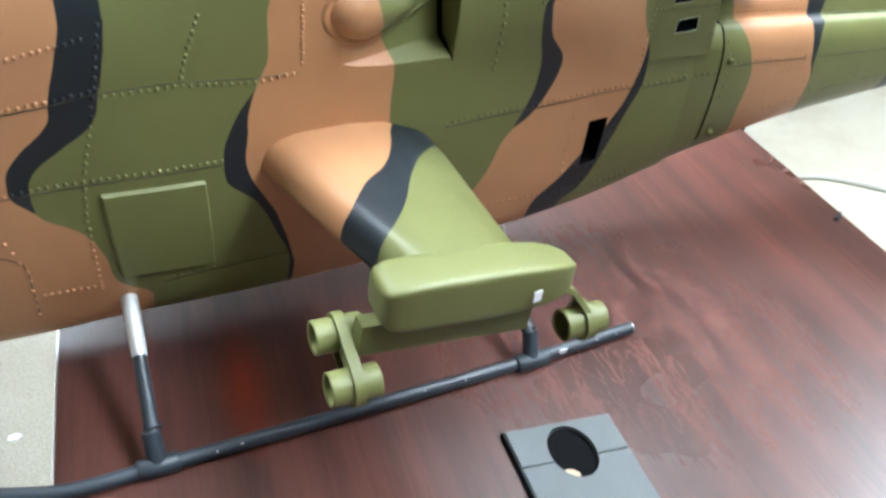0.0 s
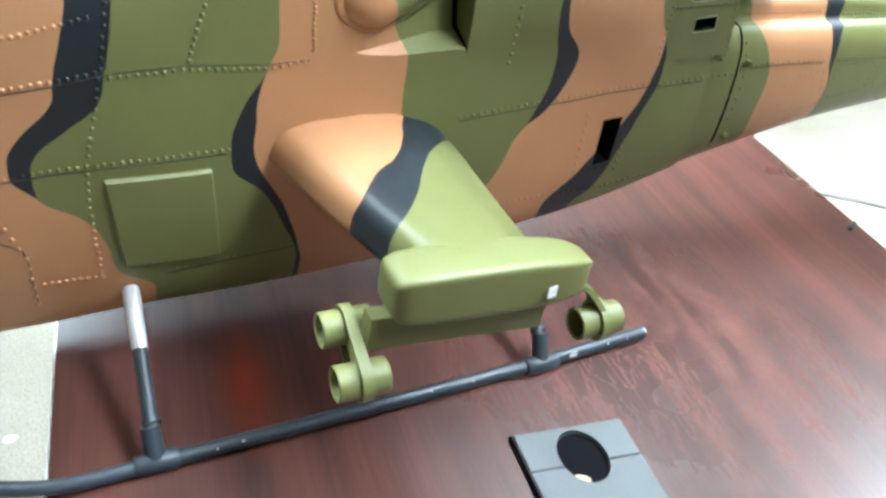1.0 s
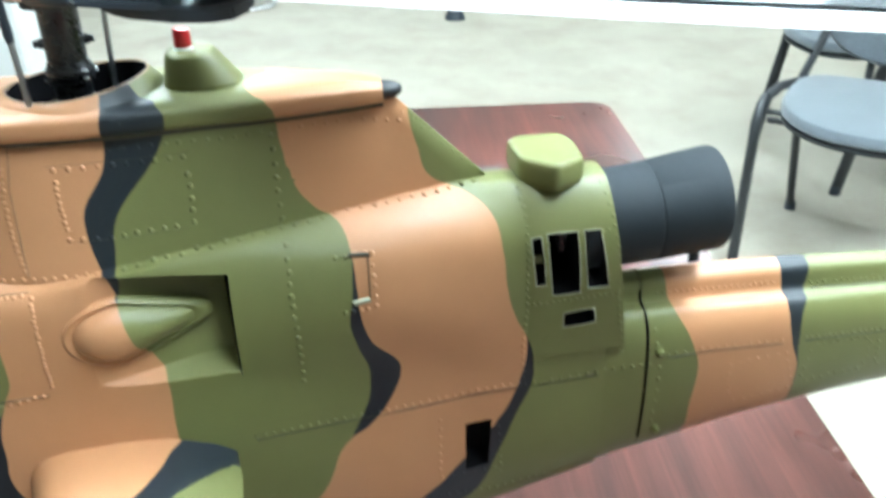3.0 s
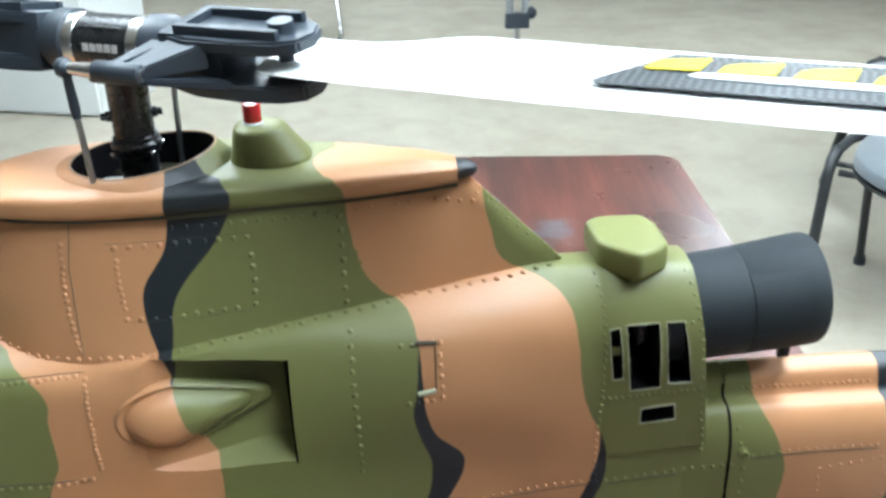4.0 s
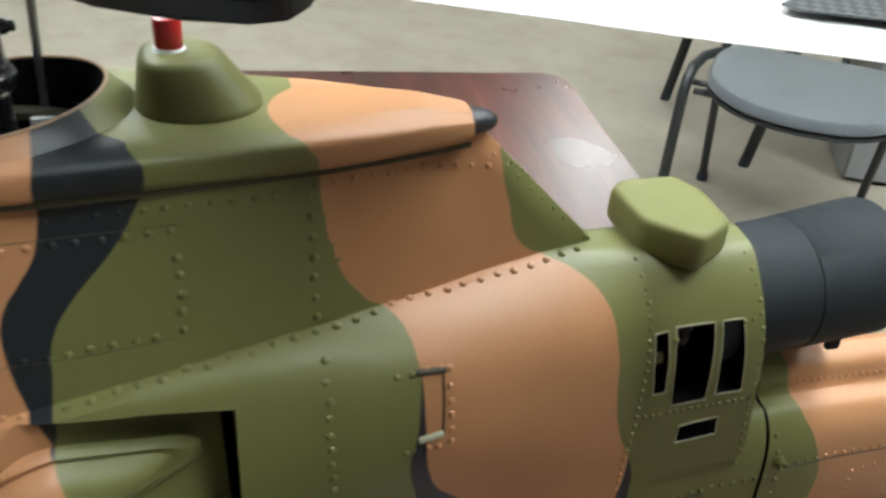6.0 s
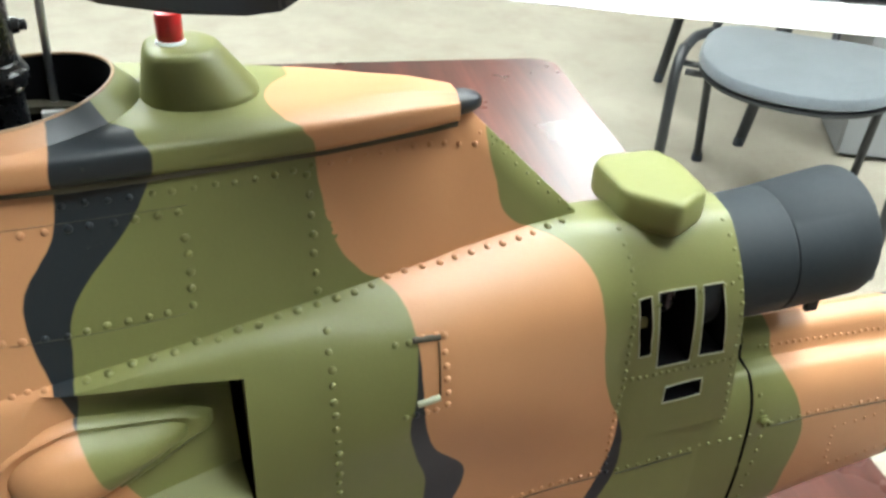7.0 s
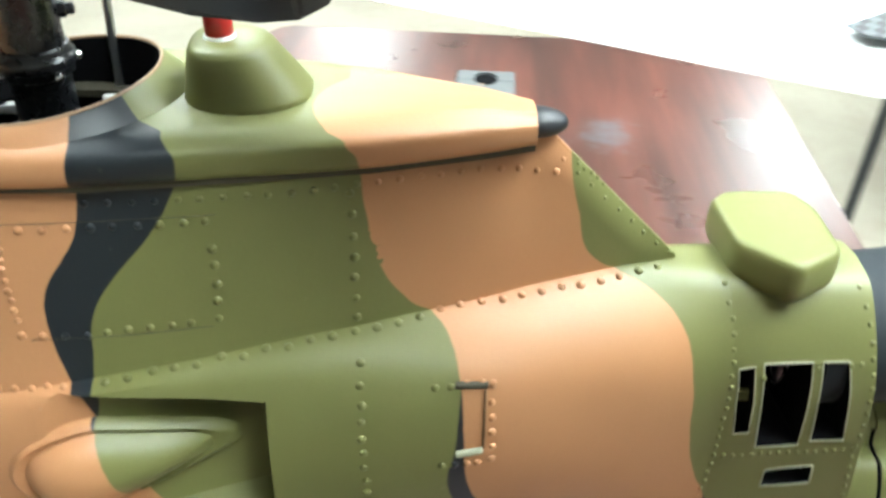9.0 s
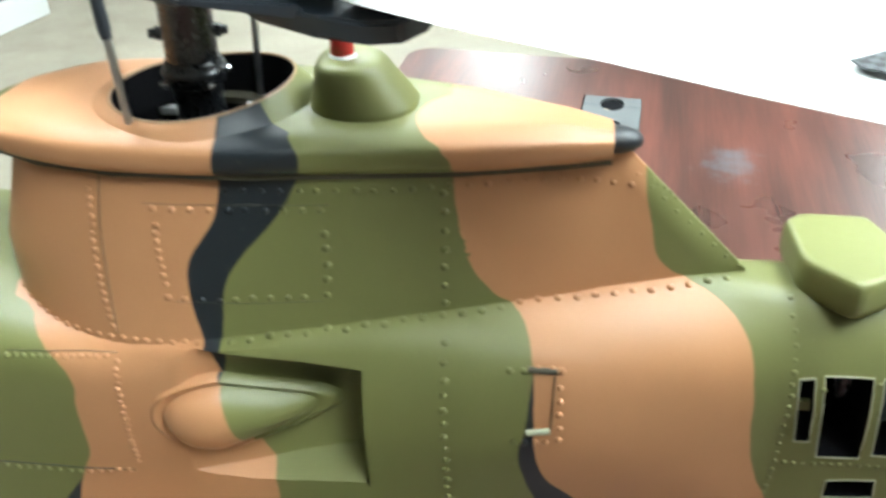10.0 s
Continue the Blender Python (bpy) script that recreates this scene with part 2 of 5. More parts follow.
M_PIPE = plain("matt black stove paint", (0.013, 0.0175, 0.0215), 0.7, vary=0.2, relief=0.0002, spec=0.3)
M_SKID = plain("worn blue-black enamel", (0.028, 0.036, 0.046), 0.42, vary=0.25, relief=0.0002)
M_PLATE = plain("grey table plate", (0.093, 0.101, 0.104), 0.5, vary=0.15, relief=0.0002)
M_PALEWOOD = plain("bare chipboard", (0.45, 0.33, 0.22), 0.8, vary=0.2)
M_LETTER = plain("pale lettering", (0.6, 0.6, 0.6), 0.5, vary=0.05)
M_CHROME = plain("chromed tube", (0.8, 0.8, 0.82), 0.15, 1.0, vary=0.04)
M_FRAME = plain("black tube enamel", (0.02, 0.022, 0.024), 0.38, vary=0.2)
M_PAPER = plain("white card", (0.82, 0.83, 0.85), 0.6, vary=0.03)
M_BOARD = plain("grey laminate board", (0.27, 0.28, 0.29), 0.5, vary=0.06, scale=10)
M_CABINET = plain("white laminate", (0.72, 0.74, 0.74), 0.4, vary=0.03, scale=10)
M_CABLE = plain("grey cable sheath", (0.30, 0.29, 0.25), 0.5, vary=0.1)


def carbon():
    m, n, l, b = shader("carbon weave", 0.45, 0, (0.02, 0.02, 0.02), 0.15)
    pos = n.new("ShaderNodeNewGeometry").outputs["Position"]
    mp = n.new("ShaderNodeMapping")
    mp.inputs["Rotation"].default_value = (0, 0, radians(29 + 45))
    l.new(pos, mp.inputs["Vector"])
    c = n.new("ShaderNodeTexChecker")
    c.inputs["Scale"].default_value = 420
    c.inputs["Color1"].default_value = (0.012, 0.013, 0.015, 1)
    c.inputs["Color2"].default_value = (0.09, 0.1, 0.11, 1)
    l.new(mp.outputs[0], c.inputs["Vector"])
    l.new(c.outputs["Color"], b.inputs["Base Color"])
    return m


def mahogany():
    """Dark red-brown lacquered veneer with streaks along the table and cloudy wear."""
    m, n, l, b = shader("mahogany veneer", 0.2, 0, (0.08, 0.02, 0.015), 0.0)
    tc = n.new("ShaderNodeTexCoord").outputs["Object"]
    mp = n.new("ShaderNodeMapping")
    mp.inputs["Scale"].default_value = (16, 1.1, 1)
    l.new(tc, mp.inputs["Vector"])
    streak = noise_node(n, l, 2.2, 8, mp.outputs[0], 0.62)
    mp2 = n.new("ShaderNodeMapping")
    mp2.inputs["Scale"].default_value = (150, 5, 1)
    l.new(tc, mp2.inputs["Vector"])
    grain = noise_node(n, l, 2.0, 6, mp2.outputs[0], 0.7)
    col = ramp(n, l, streak.outputs["Fac"], [(0.28, (0.040, 0.020, 0.017)), (0.46, (0.072, 0.029, 0.023)), (0.6, (0.100, 0.038, 0.029)), (0.75, (0.132, 0.049, 0.037))]).outputs["Color"]
    g = ramp(n, l, grain.outputs["Fac"], [(0.35, (0.80, 0.80, 0.80)), (0.65, (1.10, 1.10, 1.10))]).outputs["Color"]
    col = mix_color(n, l, 1.0, col, g, "MULTIPLY")
    l.new(col, b.inputs["Base Color"])
    wear = noise_node(n, l, 7, 3, tc, 0.5)
    r = n.new("ShaderNodeMapRange")
    r.inputs["From Min"].default_value, r.inputs["From Max"].default_value = 0.25, 0.8
    r.inputs["To Min"].default_value, r.inputs["To Max"].default_value = 0.26, 0.33
    l.new(wear.outputs["Fac"], r.inputs["Value"])
    l.new(r.outputs["Result"], b.inputs["Roughness"])
    # scuffed patches with fine swirling scratches; their glint is painted in as paler colour
    thin = None
    for turn, seed in ((35, 0.0), (-20, 3.0), (80, 7.0)):
        sm = n.new("ShaderNodeMapping")
        sm.inputs["Rotation"].default_value = (0, 0, radians(turn))
        sm.inputs["Scale"].default_value = (34, 6, 1)
        sm.inputs["Location"].default_value = (seed, seed, 0)
        l.new(tc, sm.inputs["Vector"])
        sw = noise_node(n, l, 1.6, 4, sm.outputs[0], 0.6)
        sw.inputs["Distortion"].default_value = 0.9
        line = ramp(n, l, sw.outputs["Fac"], [(0.545, (0, 0, 0)), (0.556, (1, 1, 1)), (0.572, (1, 1, 1)), (0.592, (0, 0, 0))]).outputs["Color"]
        thin = line if thin is None else math_node(n, l, "MAXIMUM", thin, line)
    mask = None
    for px, py, pr in ((0.08, -0.27, 0.12), (0.10, -0.34, 0.13), (0.0, -0.31, 0.11), (-0.01, -0.26, 0.10)):
        d = n.new("ShaderNodeVectorMath")
        d.operation = "DISTANCE"
        l.new(tc, d.inputs[0])
        d.inputs[1].default_value = (px, py, TABLE)
        k = math_node(n, l, "SUBTRACT", 1.0, math_node(n, l, "DIVIDE", d.outputs["Value"], pr), clamp=True)
        mask = k if mask is None else math_node(n, l, "MAXIMUM", mask, k)
    scuff = math_node(n, l, "MULTIPLY", mask, thin)
    # a broad change of tone and one bright red figure in the veneer
    broad = noise_node(n, l, 3.5, 3, tc, 0.5)
    tone = ramp(n, l, broad.outputs["Fac"], [(0.3, (0.78, 0.85, 0.88)), (0.7, (1.35, 1.2, 1.15))]).outputs["Color"]
    col = mix_color(n, l, 1.0, col, tone, "MULTIPLY")
    fm = n.new("ShaderNodeMapping")
    fm.inputs["Location"].default_value = (0.226 / 0.020, 0.305 / 0.075, -TABLE)
    fm.inputs["Scale"].default_value = (1 / 0.020, 1 / 0.075, 1)
    l.new(tc, fm.inputs["Vector"])
    fl = n.new("ShaderNodeVectorMath")
    fl.operation = "LENGTH"
    l.new(fm.outputs[0], fl.inputs[0])
    fk = math_node(n, l, "SUBTRACT", 1.0, fl.outputs["Value"], clamp=True)
    col = mix_color(n, l, math_node(n, l, "MULTIPLY", fk, 0.8), col, (0.30, 0.046, 0.020))
    # a rubbed grey-blue smudge
    d = n.new("ShaderNodeVectorMath")
    d.operation = "DISTANCE"
    l.new(tc, d.inputs[0])
    d.inputs[1].default_value = (0.114, 0.447, TABLE)
    rag = noise_node(n, l, 45, 4, tc, 0.6)
    k = math_node(n, l, "SUBTRACT", math_node(n, l, "SUBTRACT", 1.0, math_node(n, l, "DIVIDE", d.outputs["Value"], 0.05)), math_node(n, l, "MULTIPLY_ADD", rag.outputs["Fac"], 2.4, -1.0), clamp=True)
    col = mix_color(n, l, math_node(n, l, "MULTIPLY", k, 0.8), col, (0.09, 0.12, 0.14))
    l.new(mix_color(n, l, math_node(n, l, "MULTIPLY", scuff, 0.85), col, (0.23, 0.105, 0.088)), b.inputs["Base Color"])
    l.new(math_node(n, l, "MULTIPLY_ADD", scuff, -0.11, r.outputs["Result"], clamp=True), b.inputs["Roughness"])
    bump(n, l, b, grain.outputs["Fac"], 0.03, 0.0003)
    return m


def stone_floor():
    m, n, l, b = shader("speckled floor", 0.68, 0, (0.5, 0.47, 0.4))
    tc = n.new("ShaderNodeTexCoord").outputs["Object"]
    a = noise_node(n, l, 260, 4, tc, 0.7)
    c = noise_node(n, l, 2.2, 6, tc, 0.6)
    col = ramp(n, l, a.outputs["Fac"], [(0.32, (0.24, 0.215, 0.168)), (0.5, (0.36, 0.33, 0.265)), (0.68, (0.45, 0.415, 0.345))]).outputs["Color"]
    tone = ramp(n, l, c.outputs["Fac"], [(0.3, (0.85, 0.84, 0.82)), (0.7, (1.08, 1.08, 1.08))]).outputs["Color"]
    col = mix_color(n, l, 1.0, col, tone, "MULTIPLY")
    # brownish trodden patches
    trod = noise_node(n, l, 5.5, 5, tc, 0.62)
    k = ramp(n, l, trod.outputs["Fac"], [(0.46, (0, 0, 0)), (0.70, (0.42, 0.42, 0.42))]).outputs["Color"]
    l.new(mix_color(n, l, k, col, (0.235, 0.188, 0.14)), b.inputs["Base Color"])
    bump(n, l, b, a.outputs["Fac"], 0.1, 0.001)
    return m


def fabric():
    m, n, l, b = shader("blue grey upholstery", 0.95, 0, (0.1, 0.12, 0.14))
    tc = n.new("ShaderNodeTexCoord").outputs["Object"]
    a = noise_node(n, l, 420, 3, tc, 0.8)
    c = noise_node(n, l, 12, 4, tc)
    col = ramp(n, l, a.outputs["Fac"], [(0.3, (0.060, 0.072, 0.082)), (0.7, (0.155, 0.175, 0.192))]).outputs["Color"]
    tone = ramp(n, l, c.outputs["Fac"], [(0.3, (0.9, 0.9, 0.9)), (0.7, (1.08, 1.08, 1.08))]).outputs["Color"]
    l.new(mix_color(n, l, 1.0, col, tone, "MULTIPLY"), b.inputs["Base Color"])
    b.inputs["Sheen Weight"].default_value = 0.3
    bump(n, l, b, a.outputs["Fac"], 0.5, 0.002)
    return m


M_CARBON, M_TABLE, M_FLOOR, M_FABRIC = carbon(), mahogany(), stone_floor(), fabric()
# unseen walls, kept darker than white to weaken the bounced light
M_DIM_WALL = plain("painted wall", (0.27, 0.262, 0.245), 0.85, vary=0.04, scale=4)
M_CEIL = plain("white ceiling", (0.78, 0.78, 0.77), 0.9, vary=0.03, scale=4)


def lamp_material():
    m = bpy.data.materials.new("lit diffuser")
    m.use_nodes = True
    n, l = m.node_tree.nodes, m.node_tree.links
    n.remove(n["Principled BSDF"])
    e = n.new("ShaderNodeEmission")
    e.inputs["Color"].default_value = (*LAMP_COLOR, 1)
    e.inputs["Strength"].default_value = LAMP_POWER
    l.new(e.outputs[0], n["Material Output"].inputs["Surface"])
    return m


LAMP_COLOR, LAMP_POWER = (0.92, 1.0, 0.96), 46.0
M_LAMP = lamp_material()


# ---- mesh tools ----
def finish(bm, sharp=38):
    bmesh.ops.recalc_face_normals(bm, faces=bm.faces)
    for f in bm.faces:
        f.smooth = True
    for e in bm.edges:
        if len(e.link_faces) == 2 and e.calc_face_angle(0) > radians(sharp):
            e.smooth = False
    return bm


def mesh_of(name, bm, mat, sharp=38):
    finish(bm, sharp)
    me = bpy.data.meshes.new(name)
    bm.to_mesh(me)
    bm.free()
    for m in (mat if isinstance(mat, (list, tuple)) else [mat]):
        me.materials.append(m)
    return me


def part(name, bm, mat, parent, label="", sharp=38):
    """One mesh object under a thing or under a part."""
    ob = new(name, mesh_of(name, bm, mat, sharp) if isinstance(bm, bmesh.types.BMesh) else bm)
    ob.parent = parent
    if label:
        tagged(ob, label)
    return ob


def thing(name, at, label, category, group="", kind=""):
    ob = new(name)
    ob.matrix_world = at if isinstance(at, Matrix) else Matrix.Translation(at)
    ob.empty_display_size = 0.02
    return tagged(ob, label, category, group, kind)


def single(name, bm, mat, at, label, category, group="", kind="", sharp=38):
    ob = new(name, mesh_of(name, bm, mat, sharp))
    ob.matrix_world = at if isinstance(at, Matrix) else Matrix.Translation(at)
    return tagged(ob, label, category, group, kind)


def loft(rings, caps=True, closed=True):
    bm = bmesh.new()
    vs = [[bm.verts.new(p) for p in ring] for ring in rings]
    k = len(rings[0])
    for a, b in zip(vs, vs[1:]):
        for i in range(k if closed else k - 1):
            j = (i + 1) % k
            bm.faces.new((a[i], a[j], b[j], b[i]))
    if caps:
        bm.faces.new(list(reversed(vs[0])))
        bm.faces.new(vs[-1])
    return bm


def box(sx, sy, sz, at=(0, 0, 0), bevel=0.0, seg=2, rot=None):
    bm = bmesh.new()
    bmesh.ops.create_cube(bm, size=1)
    bmesh.ops.scale(bm, vec=(sx, sy, sz), verts=bm.verts)
    if bevel:
        bmesh.ops.bevel(bm, geom=bm.edges[:], offset=bevel, segments=seg, affect="EDGES", profile=0.7)
    if rot is not None:
        bmesh.ops.transform(bm, matrix=rot, verts=bm.verts)
    bmesh.ops.translate(bm, vec=at, verts=bm.verts)
    return bm


def join(*bms):
    out = bmesh.new()
    for b in bms:
        tmp = bpy.data.meshes.new("tmp")
        b.to_mesh(tmp)
        b.free()
        out.from_mesh(tmp)
        bpy.data.meshes.remove(tmp)
    return out


def frames_along(path, up=Vector((0, 0, 1))):
    out = []
    for i, p in enumerate(path):
        d = (path[min(i + 1, len(path) - 1)] - path[max(i - 1, 0)]).normalized()
        side = d.cross(up)
        if side.length < 1e-4:
            side = d.cross(Vector((0, 1, 0)))
        side.normalize()
        out.append((p, side, side.cross(d)))
    return out


def tube(path, r, seg=14, caps=True, flat=1.0):
    path = [Vector(p) for p in path]
    rad = r if isinstance(r, (list, tuple)) else [r] * len(path)
    rings = []
    for (p, s, u), rr in zip(frames_along(path), rad):
        rings.append([p + s * math.cos(a) * rr + u * math.sin(a) * rr * flat for a in [2 * math.pi * i / seg for i in range(seg)]])
    return loft(rings, caps)


def lathe(profile, seg=28, axis="z", at=(0, 0, 0), close=False):
    """A turned piece from (radius, height) points."""
    rings = []
    for rr, hh in profile:
        ring = []
        for i in range(seg):
            a = 2 * math.pi * i / seg
            c, s = rr * math.cos(a), rr * math.sin(a)
            v = {"z": (c, s, hh), "x": (hh, c, s), "y": (s, hh, c)}[axis]
            ring.append(Vector(v) + Vector(at))
        rings.append(ring)
    if close:
        rings.append(rings[0])
    bm = loft(rings, caps=not close)
    if close:
        bmesh.ops.remove_doubles(bm, verts=bm.verts, dist=1e-6)
    return bm


def prism(poly, h0, h1, bevel=0.0, seg=2):
    """A plate with a polygonal plan between two heights."""
    bm = loft([[Vector((x, y, h0)) for x, y in poly], [Vector((x, y, h1)) for x, y in poly]])
    if bevel:
        bmesh.ops.bevel(bm, geom=bm.edges[:], offset=bevel, segments=seg, affect="EDGES")
    return bm


def spline(pts, count):
    """Catmull-Rom through points of any size, evenly in chord length."""
    p = np.array(pts, float)
    d = np.r_[0, np.cumsum(np.linalg.norm(np.diff(p, axis=0), axis=1) ** 0.5)]
    out = []
    for s in np.linspace(0, d[-1], count):
        i = int(min(max(np.searchsorted(d, s) - 1, 0), len(p) - 2))
        a, b = p[i], p[i + 1]
        span = d[i + 1] - d[i]
        m0 = (b - p[i - 1]) / (d[i + 1] - d[i - 1]) * span if i > 0 else b - a
        m1 = (p[i + 2] - a) / (d[i + 2] - d[i]) * span if i + 2 < len(p) else b - a
        t = (s - d[i]) / span
        out.append((2 * t**3 - 3 * t**2 + 1) * a + (t**3 - 2 * t**2 + t) * m0 + (-2 * t**3 + 3 * t**2) * b + (t**3 - t**2) * m1)
    return np.array(out)


def lerp_table(table, x):
    """Smooth interpolation between rows (key, array)."""
    keys = [k for k, _ in table]
    if x <= keys[0]:
        return np.array(table[0][1], float)
    if x >= keys[-1]:
        return np.array(table[-1][1], float)
    i = int(np.searchsorted(keys, x)) - 1
    i = max(0, min(i, len(keys) - 2))
    a, b = np.array(table[i][1], float), np.array(table[i + 1][1], float)
    span = keys[i + 1] - keys[i]
    m0 = (b - np.array(table[i - 1][1])) / (keys[i + 1] - keys[i - 1]) * span if i > 0 else b - a
    m1 = (np.array(table[i + 2][1]) - a) / (keys[i + 2] - keys[i]) * span if i + 2 < len(keys) else b - a
    t = (x - keys[i]) / span
    return (2 * t**3 - 3 * t**2 + 1) * a + (t**3 - 2 * t**2 + t) * m0 + (-2 * t**3 + 3 * t**2) * b + (t**3 - t**2) * m1


def section_ring(x, pts, count=40):
    """A closed ring from half a section, bottom centre to top centre."""
    half = spline(pts, count)
    near = [Vector((x, -w, h)) for w, h in half]
    far = [Vector((x, w, h)) for w, h in half[1:-1][::-1]]
    return near + far


def hull(table, xs, count=40):
    return loft([section_ring(x, lerp_table(table, x), count) for x in xs])


def steps(a, b, d):
    k = max(1, int(round((b - a) / d)))
    return [a + (b - a) * i / k for i in range(k + 1)]


def cut(ob, cutters):
    """Cut the cutters out of a mesh object; the cutters' own materials line the cut."""
    for c in cutters:
        md = ob.modifiers.new("cut", "BOOLEAN")
        md.object, md.operation, md.solver, md.material_mode = c, "DIFFERENCE", "EXACT", "TRANSFER"
    bpy.context.view_layer.update()
    ev = ob.evaluated_get(bpy.context.evaluated_depsgraph_get())
    me = bpy.data.meshes.new_from_object(ev)
    ob.modifiers.clear()
    ob.data = me
    b = bmesh.new()
    b.from_mesh(me)
    for f in b.faces:
        f.smooth = True
    for e in b.edges:
        e.smooth = not (len(e.link_faces) == 2 and e.calc_face_angle(0) > radians(32))
    b.to_mesh(me)
    b.free()
    for c in cutters:
        bpy.data.objects.remove(c)


def cutter(bm, mat, parent):
    return part("cutter", bm, mat, parent)


# ---- the room ----
def slab(name, size, at, mat, label, category, kind="structure"):
    return single(name, box(*size), mat, at, label, category, kind=kind)


slab("floor", (12, 12, 0.1), (1, 2, -0.05), M_FLOOR, "pale speckled beige stone floor, slightly worn", "floor")
slab("ceiling", (12, 12, 0.1), (1, 2, CEIL + 0.05), M_CEIL, "plain white ceiling", "ceiling")
slab("wall_north", (12, 0.15, CEIL), (1, 8.075, CEIL / 2), M_DIM_WALL, "plain grey wall, unseen, darkened to cut bounced light", "wall")
slab("wall_south", (12, 0.15, CEIL), (1, -4.075, CEIL / 2), M_DIM_WALL, "plain grey wall, unseen, darkened to cut bounced light", "wall")
slab("wall_east", (0.15, 12, CEIL), (7.075, 2, CEIL / 2), M_DIM_WALL, "plain grey wall, unseen, darkened to cut bounced light", "wall")
slab("wall_west", (0.15, 12, CEIL), (-5.075, 2, CEIL / 2), M_DIM_WALL, "plain grey wall, unseen, darkened to cut bounced light", "wall")


def ceiling_light():
    t = thing("ceiling_light", (0, 0, CEIL), "assumed flush rectangular ceiling light with a lit white diffuser, never in view", "light", "ceiling lights")
    w, d = 0.6, 1.2
    part("diffuser", box(w - 0.04, d - 0.04, 0.01, (0, 0, -0.035)), M_LAMP, t)
    fr = join(box(w, 0.02, 0.05, (0, d / 2 - 0.01, -0.025)), box(w, 0.02, 0.05, (0, 0.01 - d / 2, -0.025)),
              box(0.02, d - 0.04, 0.05, (w / 2 - 0.01, 0, -0.025)), box(0.02, d - 0.04, 0.05, (0.01 - w / 2, 0, -0.025)))
    part("frame", fr, M_WHITE, t)
    return t


# unseen lamps: some placed from table glare, others added to light body and floor
LIGHTS = [(0.95, -0.95), (1.1, 0.3), (2.6, 0.2), (2.6, 4.4), (-0.8, 0.9), (-0.5, 3.3), (-0.2, 6.6)]
lamp0 = ceiling_light()
lamp0.matrix_world = Matrix.Translation((*LIGHTS[0], CEIL))
for lx, ly in LIGHTS[1:]:
    copy_thing(lamp0, Matrix.Translation((lx, ly, CEIL)))

# ---- the table ----
TURN = 6.5     # the table stands turned by this angle against the model
A = Matrix.Rotation(radians(-TURN), 4, "Z")
table = thing("table", Matrix.Translation((0.184, 0.2, 0)) @ A, "long dark red-brown lacquered wooden table with worn gloss", "table")
TW, TY0, TY1 = 0.677, -0.95, 0.742


def table_top():
    r, poly = 0.03, []
    for cx, cy, a0 in ((TW / 2 - r, TY1 - r, 0), (-TW / 2 + r, TY1 - r, 90), (-TW / 2 + r, TY0 + r, 180), (TW / 2 - r, TY0 + r, 270)):
        for k in range(6):
            a = radians(a0 + 18 * k)
            poly.append((cx + r * math.cos(a), cy + r * math.sin(a)))
    bm = prism(poly, TABLE - 0.03, TABLE)
    edges = [e for e in bm.edges if abs(e.verts[0].co.z - e.verts[1].co.z) < 1e-6]
    bmesh.ops.bevel(bm, geom=edges, offset=0.003, segments=2, affect="EDGES")
    return bm


part("tabletop", table_top(), M_TABLE, table)
for sy in (TY0 + 0.2, TY1 - 0.2):
    part("end_panel", box(TW - 0.16, 0.03, TABLE - 0.032, (0, sy, (TABLE - 0.032) / 2), 0.002), M_TABLE, table)
part("edge_strip", box(0.0016, TY1 - TY0 - 0.08, 0.022, (-TW / 2 - 0.0009, (TY0 + TY1) / 2, TABLE - 0.013)), M_SILVER, table, "pale metal strip on the table edge")
part("modesty_panel", box(0.02, TY1 - TY0 - 0.45, 0.35, (0, (TY0 + TY1) / 2, TABLE - 0.22), 0.002), M_TABLE, table)


def oval(rx, ry, h0, h1, cy, seg=36):
    return loft([[Vector((rx * math.cos(2 * math.pi * i / seg), cy + ry * math.sin(2 * math.pi * i / seg), h)) for i in range(seg)] for h in (h0, h1)])


def cable_plate():
    """A grey plate in three pieces, split through its two oval cable holes, lying on the table top."""
    t = thing("cable_plate", (0, 0, TABLE), "grey split cable plate with two oval holes in the table top", "cable plate", "cable plates")
    w, d, gap = 0.074, 0.128, 0.0006
    holes = (.0395, -.0285)
    for y0, y1 in ((.034, d / 2), (-.034, .034), (-d / 2, -.034)):
        ob = part("plate_piece", box(w, y1 - y0 - gap, 0.006, (0, (y0 + y1) / 2, 0.001), 0.0008, 1), M_PLATE, t)
        cut(ob, [cutter(oval(.0155, .0205, -.02, .02, cy), M_PLATE, t) for cy in holes])
    # black discs put the shade of depth into the shallow holes
    for cy in holes:
        part("hole", oval(.0153, .0203, .0004, .0006, cy), M_DARK, t)
        stub = part("hole_stub", oval(.0052, .0032, .0004, .0020, 0, 20), M_PALEWOOD, t)
        stub.matrix_local = pose(-.0070, cy - .0150, 0, 0, 0, -25)
    part("plate_gasket", box(.0012, d, .0046, (-w / 2 - .0008, 0, .0008)), M_DARK, t)
    return t


plate = cable_plate()
plate.matrix_world = Matrix.Translation((0.0943, -0.2466, TABLE)) @ A
copy_thing(plate, Matrix.Translation((0.2170, 0.739, TABLE)) @ A)

# ---- the model helicopter; lengths along x from the mast, heights above the table ----
heli = thing("model_helicopter", (0, 0, TABLE), "model attack helicopter in olive, tan and black camouflage on the table", "model helicopter")

def section(rows, x, *half):
    """One frame of a hull: its place along the body and its half outline as (half width, height) from keel to crest."""
    rows.append((x, list(half)))


